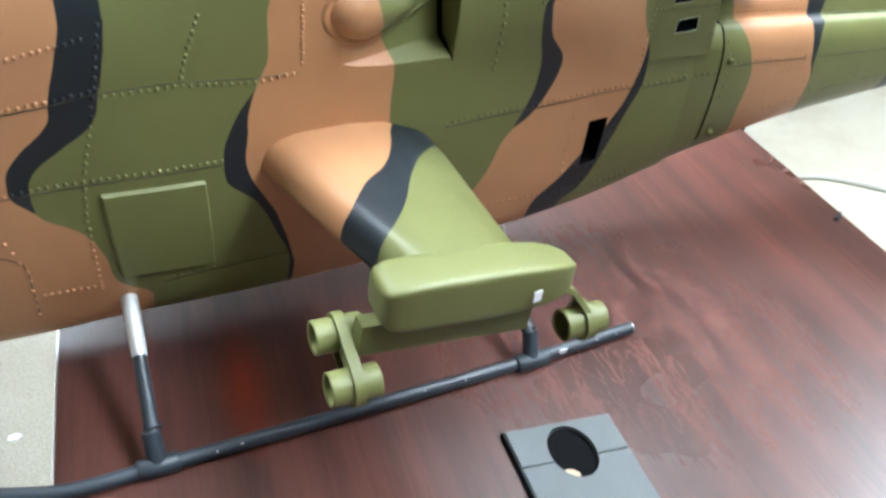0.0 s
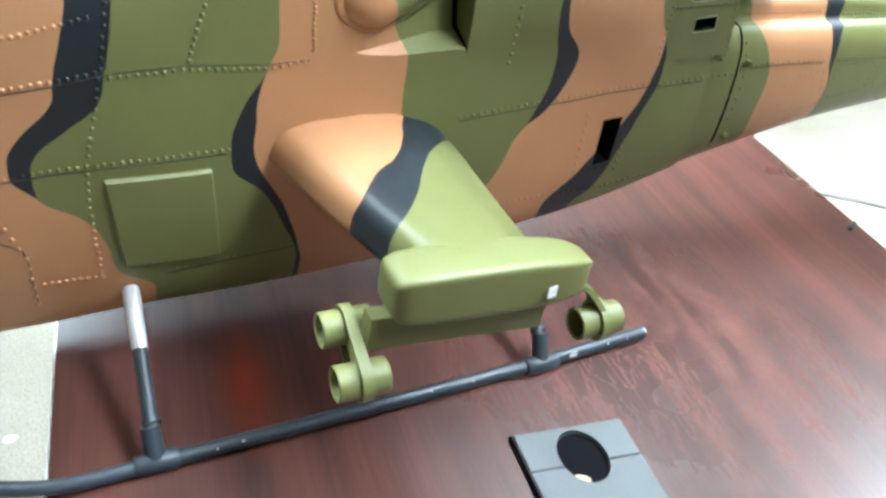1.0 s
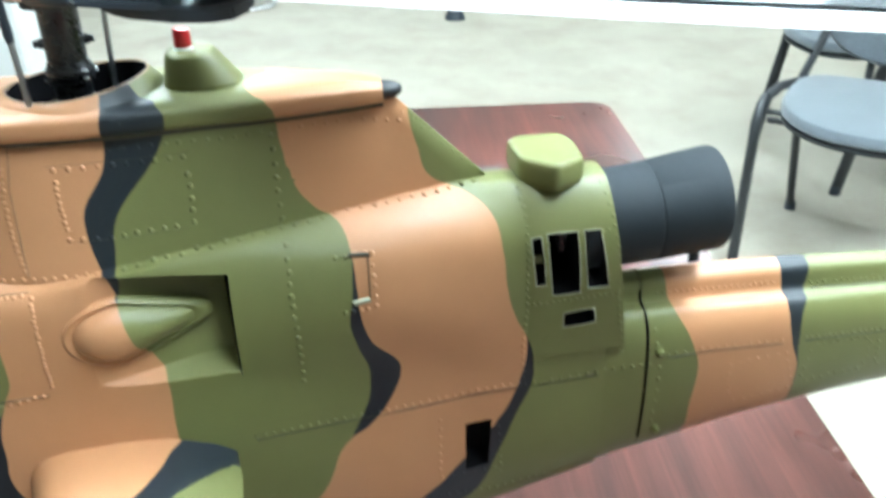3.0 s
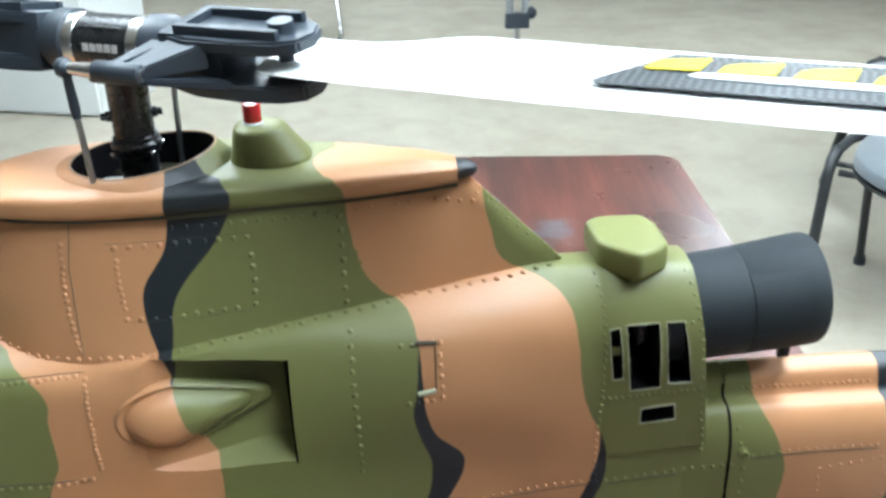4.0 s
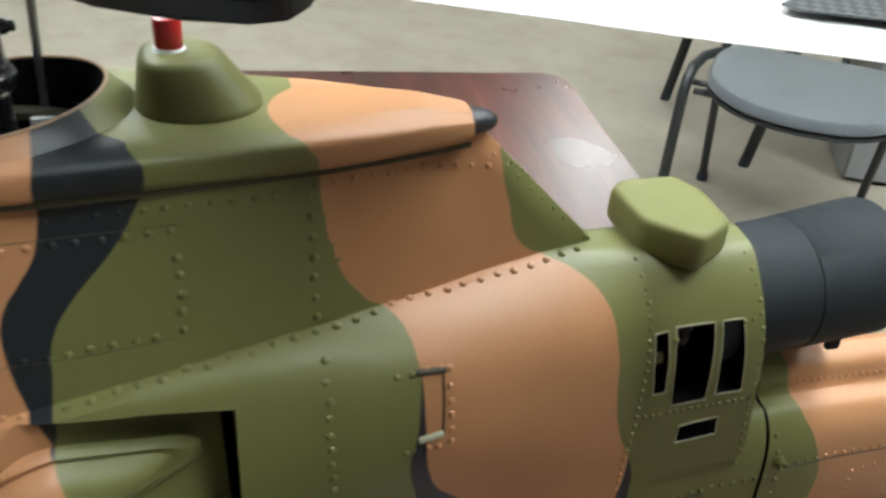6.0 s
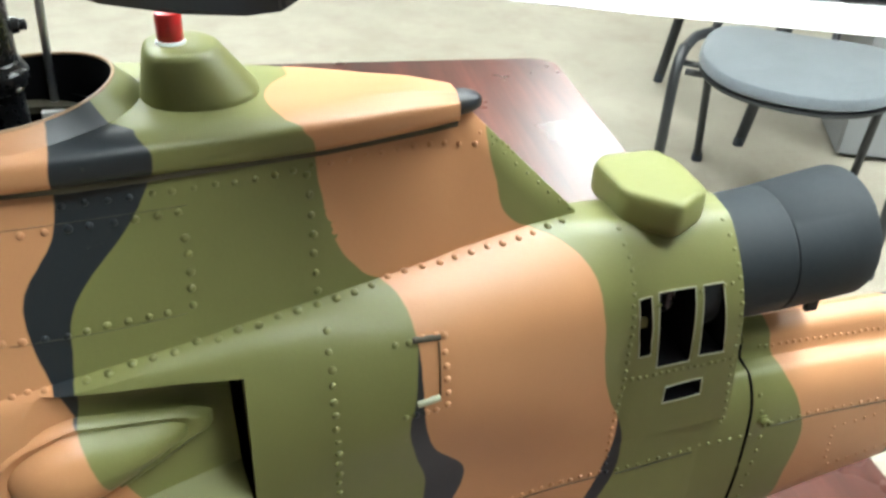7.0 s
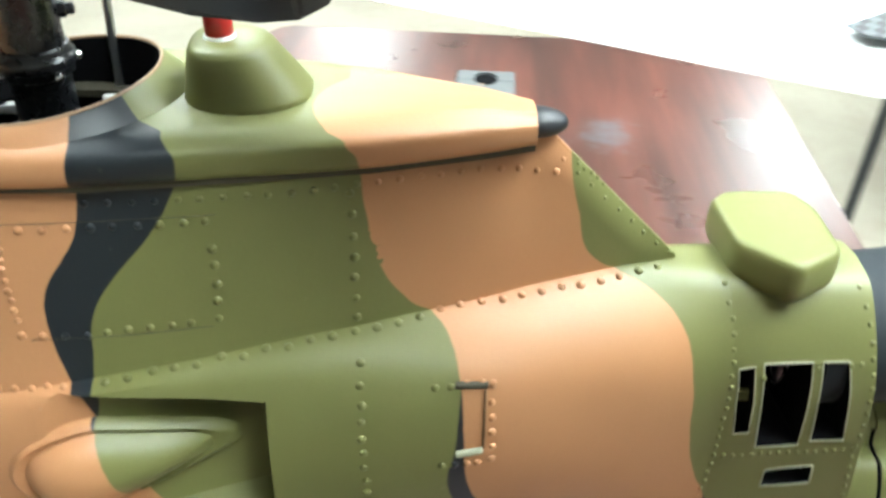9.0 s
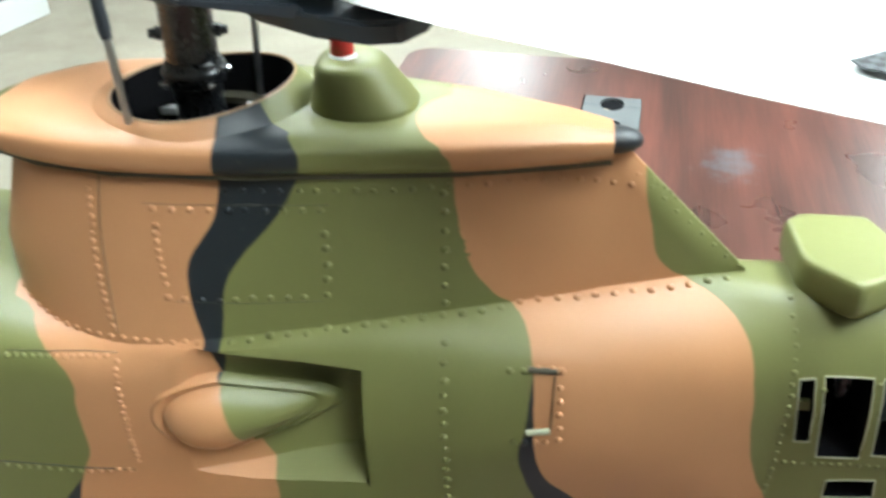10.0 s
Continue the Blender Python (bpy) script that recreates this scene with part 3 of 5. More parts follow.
BODY = []
section(BODY, -0.32, (0, .030), (.028, .032), (.044, .065), (.052, .105), (.056, .15), (.056, .19), (.053, .215), (.043, .238), (.02, .252), (0, .254))
section(BODY, -0.20, (0, .030), (.032, .032), (.049, .068), (.057, .11), (.061, .155), (.062, .20), (.059, .232), (.048, .260), (.024, .275), (0, .278))
section(BODY, -0.13, (0, .034), (.033, .036), (.049, .070), (.058, .11), (.0615, .155), (.062, .20), (.060, .236), (.050, .268), (.025, .281), (0, .284))
section(BODY, -0.06, (0, .035), (.033, .037), (.047, .070), (.055, .11), (.057, .155), (.057, .20), (.057, .235), (.053, .260), (.030, .268), (0, .270))
section(BODY, 0.00, (0, .037), (.032, .039), (.045, .072), (.053, .11), (.055, .15), (.055, .19), (.056, .23), (.054, .254), (.048, .266), (0, .268))
section(BODY, 0.05, (0, .039), (.031, .042), (.043, .075), (.050, .11), (.052, .15), (.052, .19), (.055, .23), (.051, .257), (.042, .271), (0, .272))
section(BODY, 0.096, (0, .042), (.030, .045), (.041, .077), (.046, .11), (.048, .15), (.049, .185), (.054, .225), (.049, .258), (.034, .275), (0, .277))
section(BODY, 0.14, (0, .046), (.028, .049), (.039, .079), (.043, .11), (.044, .15), (.0455, .188), (.052, .230), (.043, .262), (.021, .276), (0, .278))
section(BODY, 0.19, (0, .053), (.026, .056), (.034, .082), (.0365, .11), (.037, .14), (.038, .17), (.0425, .215), (.035, .256), (.010, .278), (0, .280))
section(BODY, 0.225, (0, .060), (.024, .063), (.032, .085), (.035, .11), (.036, .14), (.035, .165), (.0345, .21), (.0305, .250), (.013, .276), (0, .279))
section(BODY, 0.29, (0, .075), (.020, .078), (.028, .093), (.0305, .107), (.0315, .135), (.031, .165), (.0325, .205), (.0305, .245), (.015, .274), (0, .279))
NECK = []
section(NECK, 0.25, (0, .067), (.021, .070), (.0295, .090), (.0325, .115), (.0330, .145), (.0305, .174), (.022, .189), (.013, .191), (.010, .203), (0, .2075))
section(NECK, 0.27, (0, .071), (.019, .074), (.028, .092), (.031, .115), (.0315, .145), (.0295, .174), (.022, .189), (.013, .191), (.010, .203), (0, .2075))
section(NECK, 0.303, (0, .078), (.016, .080), (.027, .095), (.031, .120), (.0315, .15), (.029, .175), (.021, .189), (.012, .191), (.009, .202), (0, .2065))
section(NECK, 0.40, (0, .096), (.013, .098), (.023, .110), (.027, .130), (.0275, .152), (.026, .172), (.020, .185), (.0115, .188), (.0085, .201), (0, .206))
section(NECK, 0.52, (0, .108), (.010, .110), (.018, .122), (.022, .138), (.023, .155), (.022, .170), (.017, .181), (.011, .185), (.008, .195), (0, .199))
section(NECK, 0.72, (0, .123), (.008, .125), (.014, .135), (.017, .147), (.0175, .158), (.017, .168), (.014, .176), (.009, .180), (.006, .187), (0, .190))

fuselage = part("fuselage", hull(BODY, steps(-0.32, 0.276, 0.006), 48), M_CAMO, heli)
neck = part("tail_joint", hull(NECK, steps(0.260, 0.3035, 0.006), 40), M_CAMO, heli)
part("joint_sleeve", hull([(k, [(w * 0.96, .14 + (h - .14) * 0.97) for w, h in p]) for k, p in NECK], steps(0.28, 0.32, 0.01), 40), M_DARK, heli)
tail = part("tail_boom", hull(NECK, steps(0.3043, 0.72, 0.01), 44), M_CAMO, heli)


# the pylon under the rotor
def pylon_width(x, h):
    k = (h - 0.262) / (0.335 - 0.262)
    low = np.interp(x, [-0.02, 0, .05, .096, .15, .209], [.050, .0485, .042, .034, .0185, 0.0008])
    high = np.interp(x, [-0.02, 0, .05, .094, .125, .153], [.035, .0345, .0312, .0232, .0125, 0.0008])
    return low + (high - low) * k


def pylon():
    rings = []
    for h in steps(0.261, 0.336, 0.005):
        k = max(0, (h - 0.262) / 0.073)
        xf, xr = float(np.interp(k, [0, .4, 1], [-.085, -.0855, -.0715])), 0.2090 - 0.055 * max(0, (h - 0.280) / 0.055)
        half = []
        for s in np.linspace(0, 1, 46):
            if s < 0.3:
                a = s / 0.3 * math.pi / 2
                x = -0.01 - (-0.01 - xf) * math.cos(a)
                w = pylon_width(-0.01, h) * math.sin(a) ** 0.8
            else:
                x = -0.01 + (xr + 0.01) * (s - 0.3) / 0.7
                q = -0.02 + (x + 0.02) if k <= 0 else x
                w = max(0.0008, pylon_width(q, h)) if x < xr - 1e-6 else 0.0008
            half.append((x, w))
        near = [Vector((x, -w, h)) for x, w in half]
        far = [Vector((x, w, h)) for x, w in half[::-1]]
        rings.append(near + far)
    return loft(rings)


mast_pylon = part("rotor_pylon", pylon(), M_CAMO, heli)

# the cover on top of the pylon, with its round opening
COVER = [(-.089, 0), (-.084, .014), (-.070, .027), (-.050, .0355), (-.020, .0405), (.020, .0395), (.060, .0335), (.100, .0260), (.135, .0155), (.1525, .0090)]


def hole_ring(grow, h, lift=0.0, seg=48):
    """The oval rotor opening; its rim stands higher towards the stern."""
    out = []
    for i in range(seg):
        a = 2 * math.pi * i / seg
        c = math.cos(a)
        out.append(Vector((.0025 + (.0340 + grow) * c, (.0326 + grow * (.45 if grow > 0 else 1)) * math.sin(a), h + lift * max(0, (c + .35) / 1.35) ** 1.5)))
    return out


def cover_low(x):
    """Height of the cover's lower edge."""
    return float(np.interp(x, [-.089, -.075, .04, .10, .1525], [.3350, .3325, .3318, .3300, .3283]))


def cover():
    outline = spline(COVER, 60)
    rings = []
    for x, w in outline:
        w = max(w, .0006)
        top = np.interp(x, [-.089, -.075, -.05, .04, .10, .135, .1525], [.3365, .3435, .3465, .3462, .3445, .3425, .3392])
        low = cover_low(x)
        mid, e = (top + low) / 2, min(.0075, w * .42)
        half = [(0, low), (w * .5, low), (w - min(.003, w * .3), low), (w, low + .002), (w + .0006, mid - .001), (w, mid + .0025), (w - e * .35, top - .0028), (w - e, top - .0011), (w * .5, top - .0003), (0, top)]
        rings.append(section_ring(x, half, 34))
    return loft(rings)


cover_ob = part("pylon_cover", cover(), M_CAMO, heli)
# walls of the opening are black to paint in the shade inside
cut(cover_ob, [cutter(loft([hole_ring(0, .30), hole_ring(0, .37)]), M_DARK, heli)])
rim = loft([hole_ring(.0110, .3435), hole_ring(.0070, .3462, .0006), hole_ring(.0035, .3472, .0028), hole_ring(.0012, .3478, .0048), hole_ring(.0002, .3480, .0052), hole_ring(-.0004, .3476, .0050)], caps=False)
part("cover_rim", rim, M_CAMO, heli)
edge = hole_ring(-.0001, .3480, .0052)
part("rim_edge", tube(edge + edge[:1], .00055, 6, caps=False), M_RIM, heli, "worn pale edge of the opening")
part("opening_shade", loft([hole_ring(-.0004, .3475, .0049), hole_ring(-.0008, .3440), hole_ring(-.0008, .3315)], caps=False), M_DARK, heli, "wall of the rotor opening, coloured black for its deep shade")
def gap_ring(f, d):
    """The outline of the cover drawn in by a part of its width."""
    rows = [(x + (.0016 if x < -.08 else 0), max(0, w - .0016)) for x, w in COVER] if f > .8 else [(x * f, w * f) for x, w in COVER]
    return [Vector((x, -w, cover_low(x) + d)) for x, w in rows] + [Vector((x, w, cover_low(x) + d)) for x, w in rows[:0:-1]]


# dark strip in the gap under the lip, standing for the lip's shadow
gap_bm = loft([gap_ring(.62, .0010), gap_ring(.90, .0010), gap_ring(.90, -.0016), gap_ring(.62, -.0016), gap_ring(.62, .0010)], caps=False)
bmesh.ops.remove_doubles(gap_bm, verts=gap_bm.verts, dist=1e-6)
part("cover_gap_shade", gap_bm, M_SEAM, heli)


def gasket():
    """A painted step under the cover's lip."""
    rows = [(x, w) for x, w in spline(COVER, 60) if w > .006]
    rings = []
    for inset, d in ((.0044, .0002), (.0040, -.0008), (.0040, -.0019), (.0048, -.0024), (.0075, -.0024)):
        rings.append([Vector((x, -max(.001, w - inset), cover_low(x) + d)) for x, w in rows])
    return loft(rings, caps=False, closed=False)


part("cover_gasket", gasket(), M_CAMO, heli)
tip = loft([[Vector((x, w * math.cos(a), .3335 + hh * math.sin(a))) for a in [2 * math.pi * i / 20 for i in range(20)]]
            for x, w, hh in ((.150, .0066, .0046), (.1525, .0070, .0050), (.1565, .0064, .0047), (.1605, .0048, .0036), (.1628, .0030, .0022), (.1636, .001, .0008))])
part("cover_tip", tip, M_BLACK, heli, "matt black rounded tip")
# the well below is blackened as deep shade too
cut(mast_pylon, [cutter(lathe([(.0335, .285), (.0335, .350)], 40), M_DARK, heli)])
# levers of the swash plate in the opening
for x0, x1, y, h in ((.009, .0315, .024, .330), (-.030, -.012, .022, .328)):
    part("swash_lever", box(x1 - x0, .0042, .0035, ((x0 + x1) / 2, y, h), .0008), M_SILVER, heli)
part("swash_plate", lathe([(.012, .318), (.026, .319), (.026, .325), (.012, .326)], 32), M_GLOSS, heli)


# the raised lamp mount and its red lamp
def lamp_mount():
    rings = []
    for h, xf, xr, w in ((.338, .0434, .0828, .0194), (.3458, .0436, .0822, .0191), (.3470, .0439, .0813, .0186), (.3500, .0444, .0790, .0175), (.3560, .0453, .0742, .0153),
                         (.3592, .0459, .0718, .0142), (.3608, .0466, .0702, .0132), (.3616, .0478, .0686, .0118), (.3619, .0515, .0640, .0070)):
        c, a = (xf + xr) / 2, (xr - xf) / 2
        ring = []
        for i in range(36):
            t = 2 * math.pi * i / 36
            cx, sy = math.cos(t), math.sin(t)
            ring.append(Vector((c + a * math.copysign(abs(cx) ** 0.72, cx), w * math.copysign(abs(sy) ** 0.72, sy) * (1 - 0.22 * max(0, cx)), h)))
        rings.append(ring)
    return loft(rings)


part("lamp_mount", lamp_mount(), M_CAMO, heli)
part("lamp_base", lathe([(.0049, .3590), (.0049, .3622), (.0045, .3628)], 24, at=(.0555, 0, 0)), M_WHITE, heli)
part("beacon_lamp", lathe([(.0041, .3626), (.0043, .3632), (.0043, .3708), (.0040, .3718), (.002, .3721)], 24, at=(.0555, 0, 0)), M_RED, heli, "small red lamp with a clear cap")

# ---- exhaust end: collar with windows, raised block, dark pipe ----
def collar():
    """A skin over the end of the body; its rear edge leans forward towards the top."""
    rings = []
    for k in steps(0, 1, .1):
        x = .2245 + .0575 * k
        lip = -.0002 + .0010 * min(1, k * 5)
        half = [(w + lip, h + (lip if h > .2 else 0)) for w, h in lerp_table(BODY, x)[5:]]
        half = [(w, h) for w, h in spline(half, 60) if h > .1725]
        half = spline(half, 40)
        pts = [Vector((x - (h - .22) * .11 * k + (.22 - h) * .02 * (1 - k), -w, h)) for w, h in half]
        rings.append(pts + [Vector((p.x, -p.y, p.z)) for p in pts[:-1][::-1]])
    return loft(rings)


collar_ob = part("exhaust_collar", collar(), M_CAMO, heli)
pipe = loft([[Vector((x - (r * math.sin(a)) * .05, r * math.cos(a), hc + r * math.sin(a))) for a in [2 * math.pi * i / 44 for i in range(44)]]
             for x, r, hc in ((.262, .0285, .2450), (.285, .0295, .2455), (.3065, .0300, .2475), (.3070, .0296, .2475), (.3076, .0302, .2475), (.338, .0312, .2515), (.3460, .0313, .2525), (.3478, .0306, .2528), (.3478, .0282, .2528), (.30, .027, .2460))])
part("exhaust_pipe", pipe, M_PIPE, heli, "matt black exhaust pipe with a joint ring")
part("pipe_tab", box(.0065, .0030, .0090, (.3330, -.0150, .2225), .0008), M_PIPE, heli)


def rounded(plan, amount=.17, count=4):
    """A polygon with its corners turned into short curves."""
    out = []
    for k, p in enumerate(plan):
        a, b = plan[k - 1], plan[(k + 1) % len(plan)]
        s0 = (p[0] + (a[0] - p[0]) * amount, p[1] + (a[1] - p[1]) * amount)
        s1 = (p[0] + (b[0] - p[0]) * amount, p[1] + (b[1] - p[1]) * amount)
        for i in range(count):
            t = i / (count - 1)
            out.append(tuple((1 - t) ** 2 * s0[q] + 2 * t * (1 - t) * p[q] + t ** 2 * s1[q] for q in (0, 1)))
    return out


def cap_block():
    plan = rounded([(.2255, -.0085), (.2250, .0205), (.2325, .0270), (.2585, .0268), (.2635, .0130), (.2620, -.0145), (.2430, -.0258)])
    rings = []
    for h, s in ((.2746, .30), (.2746, .74), (.2752, .88), (.2766, .955), (.2786, .99), (.2805, 1.0), (.2868, 1.0), (.2892, .990), (.2908, .965), (.2916, .925), (.2919, .84)):
        rings.append([Vector((.243 + (x - .243) * s, y * s, h)) for x, y in plan])
    return loft(rings)


part("air_scoop", cap_block(), M_OLIVE, heli, sharp=60)


def blister():
    """A long bulge with a stepped rim, rounded in front and cut off square at its rear, in front of and inside the intake."""
    out = []
    for grow, lift in ((1.0, -.001), (.96, .0022), (.90, .0034), (.84, .0030), (.79, .0024), (.73, .0052), (.60, .0088), (.42, .0112), (.22, .0124), (.06, .0128)):
        ring = []
        for i in range(52):
            a = 2 * math.pi * i / 52
            c, s = math.cos(a), math.sin(a)
            if c > 0:
                x = .010 + .0435 * min(1, c * 1.10) * grow
                k = min(1, max(0, c))
                h = .2330 + (.0200 * math.copysign(min(1, abs(s) * 1.25), s) * (1 - .80 * min(1, c * 1.1)) if s < 0 else .0200 * min(1, s * 1.6) * (1 - .70 * min(1, c * 1.1))) * grow
            else:
                x = .010 + .030 * c * grow
                h = .2330 + .0200 * s * grow
            base = np.interp(x, [-.02, 0, .02, .04, .06], [.0565, .0545, .0490, .0430, .0385])
            ring.append(Vector((x, -base + .003 - lift * np.interp(x, [0, .06], [1, .85]) - .001, h)))
        out.append(ring)
    return loft(out)


part("intake_blister", blister(), M_CAMO, heli)

# openings cut into the skin: intake, cooling slot, collar windows
def quad_cut(pts, y0, y1):
    return loft([[Vector((x, y0, h)) for x, h in pts], [Vector((x, y1, h)) for x, h in pts]])


def intake():
    """The recess narrows to nothing in front and is deepest at its rear, with a sloping sill."""
    rows = ((-.012, .2668, .2005, .0575, .0580), (.004, .2652, .2005, .0490, .0520), (.020, .2636, .2012, .0405, .0470), (.035, .2620, .2025, .0335, .0425), (.050, .2603, .2036, .0275, .0385), (.0655, .2585, .2045, .0225, .0350))
    rings = []
    for x, top, low, roof, d in rows:
        rings.append([Vector((x, -.075, top + .0012)), Vector((x, -roof, top - .0005)), Vector((x, -d, low + .0040)), Vector((x, -.075, low - .014))])
    return loft(rings)


# black cut walls paint the unlit depth of slots and collar cavity
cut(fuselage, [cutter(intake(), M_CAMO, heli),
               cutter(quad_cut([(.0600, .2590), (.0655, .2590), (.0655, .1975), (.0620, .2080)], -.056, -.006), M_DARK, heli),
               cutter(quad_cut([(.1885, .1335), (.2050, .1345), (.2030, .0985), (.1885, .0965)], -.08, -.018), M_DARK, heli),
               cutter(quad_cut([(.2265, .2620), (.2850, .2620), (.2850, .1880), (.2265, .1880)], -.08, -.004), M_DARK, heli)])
WINDOWS = [[(.2285, .2510), (.2340, .2520), (.2365, .2240), (.2310, .2235)], [(.2375, .2530), (.2550, .2530), (.2570, .2165), (.2410, .2160)],
           [(.2590, .2530), (.2685, .2530), (.2740, .2185), (.2615, .2185)], [(.2480, .2030), (.2660, .2045), (.2670, .1950), (.2480, .1940)]]
# the window cuts get the same painted-in shade
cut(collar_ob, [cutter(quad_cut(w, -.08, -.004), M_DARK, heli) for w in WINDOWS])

M_WORN = plain("worn pale window edge", (0.33, 0.34, 0.24), 0.55, vary=0.2)


def window_rim(corners):
    """A thin worn edge that follows a window in the collar's skin."""
    tree = BVHTree.FromPolygons([v.co for v in collar_ob.data.vertices], [p.vertices for p in collar_ob.data.polygons])
    loop = []
    for (x0, h0), (x1, h1) in zip(corners, corners[1:] + corners[:1]):
        for k in range(6):
            q = Vector((x0 + (x1 - x0) * k / 6, -.2, h0 + (h1 - h0) * k / 6))
            c = Vector((sum(p[0] for p in corners) / 4, 0, sum(p[1] for p in corners) / 4))
            out = Vector((q.x - c.x, 0, q.z - c.z)).normalized() * .0005
            hit = tree.ray_cast(q + out, Vector((0, 1, 0)))[0]
            if hit is not None and hit.y < -.015:
                loop.append(hit)
    return tube(loop + loop[:1], .00034, 6, caps=False)


for w in WINDOWS:
    part("window_rim", window_rim(w), M_WORN, collar_ob)

part("wire_plug", lathe([(.0008, .236), (.0022, .239), (.0030, .244), (.0030, .249), (.001, .250)], 14, at=(.2480, -.021, 0)), M_GLOSS, heli)
part("wire_plug", lathe([(.0005, .222), (.0009, .227), (.0016, .231), (.0016, .234), (.001, .235)], 14, at=(.2660, -.016, 0)), M_GLOSS, heli)

part("baffle", box(.014, .002, .0045, (.2325, -.028, .2375)), M_OLIVE, heli)

# ---- stub wing, tip pod and launch tubes ----
def wing():
    """Rows: distance out, leading and trailing edge, their heights, rise of the top; the trailing edge droops towards the tip."""
    rings = []
    rows = ((.040, -.059, .0545, .146, .149, .0205), (.056, -.0545, .0565, .144, .1455, .0205), (.070, -.050, .0590, .143, .143, .0203), (.100, -.041, .0600, .142, .140, .0208),
            (.150, -.0255, .0620, .140, .135, .0222), (.180, -.0165, .0632, .139, .132, .0228), (.196, -.012, .064, .139, .131, .0215))
    for y, xl, xt, hl, ht, up in rows:
        ring = []
        n = 48
        for i in range(n):
            a = 2 * math.pi * i / n
            f = (1 - math.cos(a)) / 2
            shape = np.interp(f, [0, .012, .04, .10, .22, .5, .7, .9, .97, 1], [0, .32, .58, .84, 1, 1.02, .88, .42, .16, 0])
            mean = hl + (ht - hl) * f
            ring.append(Vector((xl + (xt - xl) * f, -y, mean + shape * (up if math.sin(a) >= 0 else -.010))))
        rings.append(ring)
    return loft(rings)


stub = part("stub_wing", wing(), M_WING, heli)


def tip_pod():
    """A box-like pod with rounded edges, tapering to its rear."""
    rows = ((-.0345, .1545, .1395, .0070), (-.0335, .1570, .1368, .0112), (-.0315, .1588, .1344, .0133), (-.026, .1602, .1328, .0145), (-.016, .1606, .1313, .0150), (.01, .1595, .1295, .0152),
            (.04, .1573, .1283, .0148), (.058, .1543, .1284, .0136), (.068, .1516, .1292, .0112), (.0745, .1485, .1308, .0080), (.0775, .1455, .1338, .0045))
    rings = []
    for x, top, low, w in rows:
        hc, hh, ring = (top + low) / 2, (top - low) / 2, []
        for i in range(44):
            a = 2 * math.pi * i / 44
            c, s = math.cos(a), math.sin(a)
            ring.append(Vector((x, -.1905 + w * math.copysign(abs(c) ** .30, c) - (.0012 if s > 0 else 0) * s, hc + hh * math.copysign(abs(s) ** .30, s))))
        rings.append(ring)
    return loft(rings)


pod = part("wing_tip_pod", tip_pod(), M_OLIVE, heli)
part("pod_mark", box(.0052, .0006, .0065, (.048, -.2068, .1405), rot=Matrix.Rotation(radians(8), 4, "Z")), M_PAPER, pod, "small white paper mark")
part("launcher_rail", box(.098, .010, .019, (.006, -.190, .1205), .0012, rot=Matrix.Rotation(radians(5), 4, "Y")), M_OLIVE, heli)


def launch_clamp(x, tubes, count, name):
    """A flat strap running round two seats, with its open launch tubes."""
    (ya, ha), (yb, hb) = tubes
    a0 = math.atan2(hb - ha, yb - ya)
    def oblong(r, xx):
        out = [Vector((xx, yb + r * math.cos(a0 + t), hb + r * math.sin(a0 + t))) for t in [math.pi * (i / 12 - .5) for i in range(13)]]
        return out + [Vector((xx, ya - r * math.cos(a0 + t), ha - r * math.sin(a0 + t))) for t in [math.pi * (i / 12 - .5) for i in range(13)]]
    rings = [oblong(.0090, x - .0028), oblong(.0112, x - .0028), oblong(.0112, x + .0030), oblong(.0090, x + .0030)]
    strap = loft(rings + [rings[0]], caps=False)
    bmesh.ops.remove_doubles(strap, verts=strap.verts, dist=1e-6)
    cl = part(name, join(strap, tube([(x, ya, ha), (x, yb, hb + 1e-4)], .0022, 12, flat=1.3)), M_OLIVE, heli)
    for y, h in tubes[:count]:
        t = part("launch_tube", lathe([(.0086, x - .0135), (.0090, x - .013), (.0090, x + .012), (.0085, x + .0125), (.0073, x + .0125), (.0073, x - .013)], 28, "x", (0, y, h), close=True), M_OLIVE, cl)
        # black disc paints the shade deep inside the tube
        part("tube_floor", lathe([(.0072, x + .004), (.0072, x + .008)], 20, "x", (0, y, h)), M_DARK, t)
    return cl


launch_clamp(-.048, [(-.178, .1180), (-.2035, .1060)], 2, "front_tube_clamp")
launch_clamp(.086, [(-.200, .1085), (-.1995, .1089)], 1, "rear_tube_clamp")
part("clamp_stay", loft([[Vector((x, y0, h)), Vector((x, y1, h)), Vector((x + .0030, y1, h + .0012)), Vector((x + .0030, y0, h + .0012))] for x, y0, y1, h in
                         ((.0846, -.2085, -.1905, .1120), (.0832, -.2050, -.1900, .1185), (.0780, -.1990, -.1870, .1265), (.0660, -.1960, -.1850, .1345))]), M_OLIVE, heli)

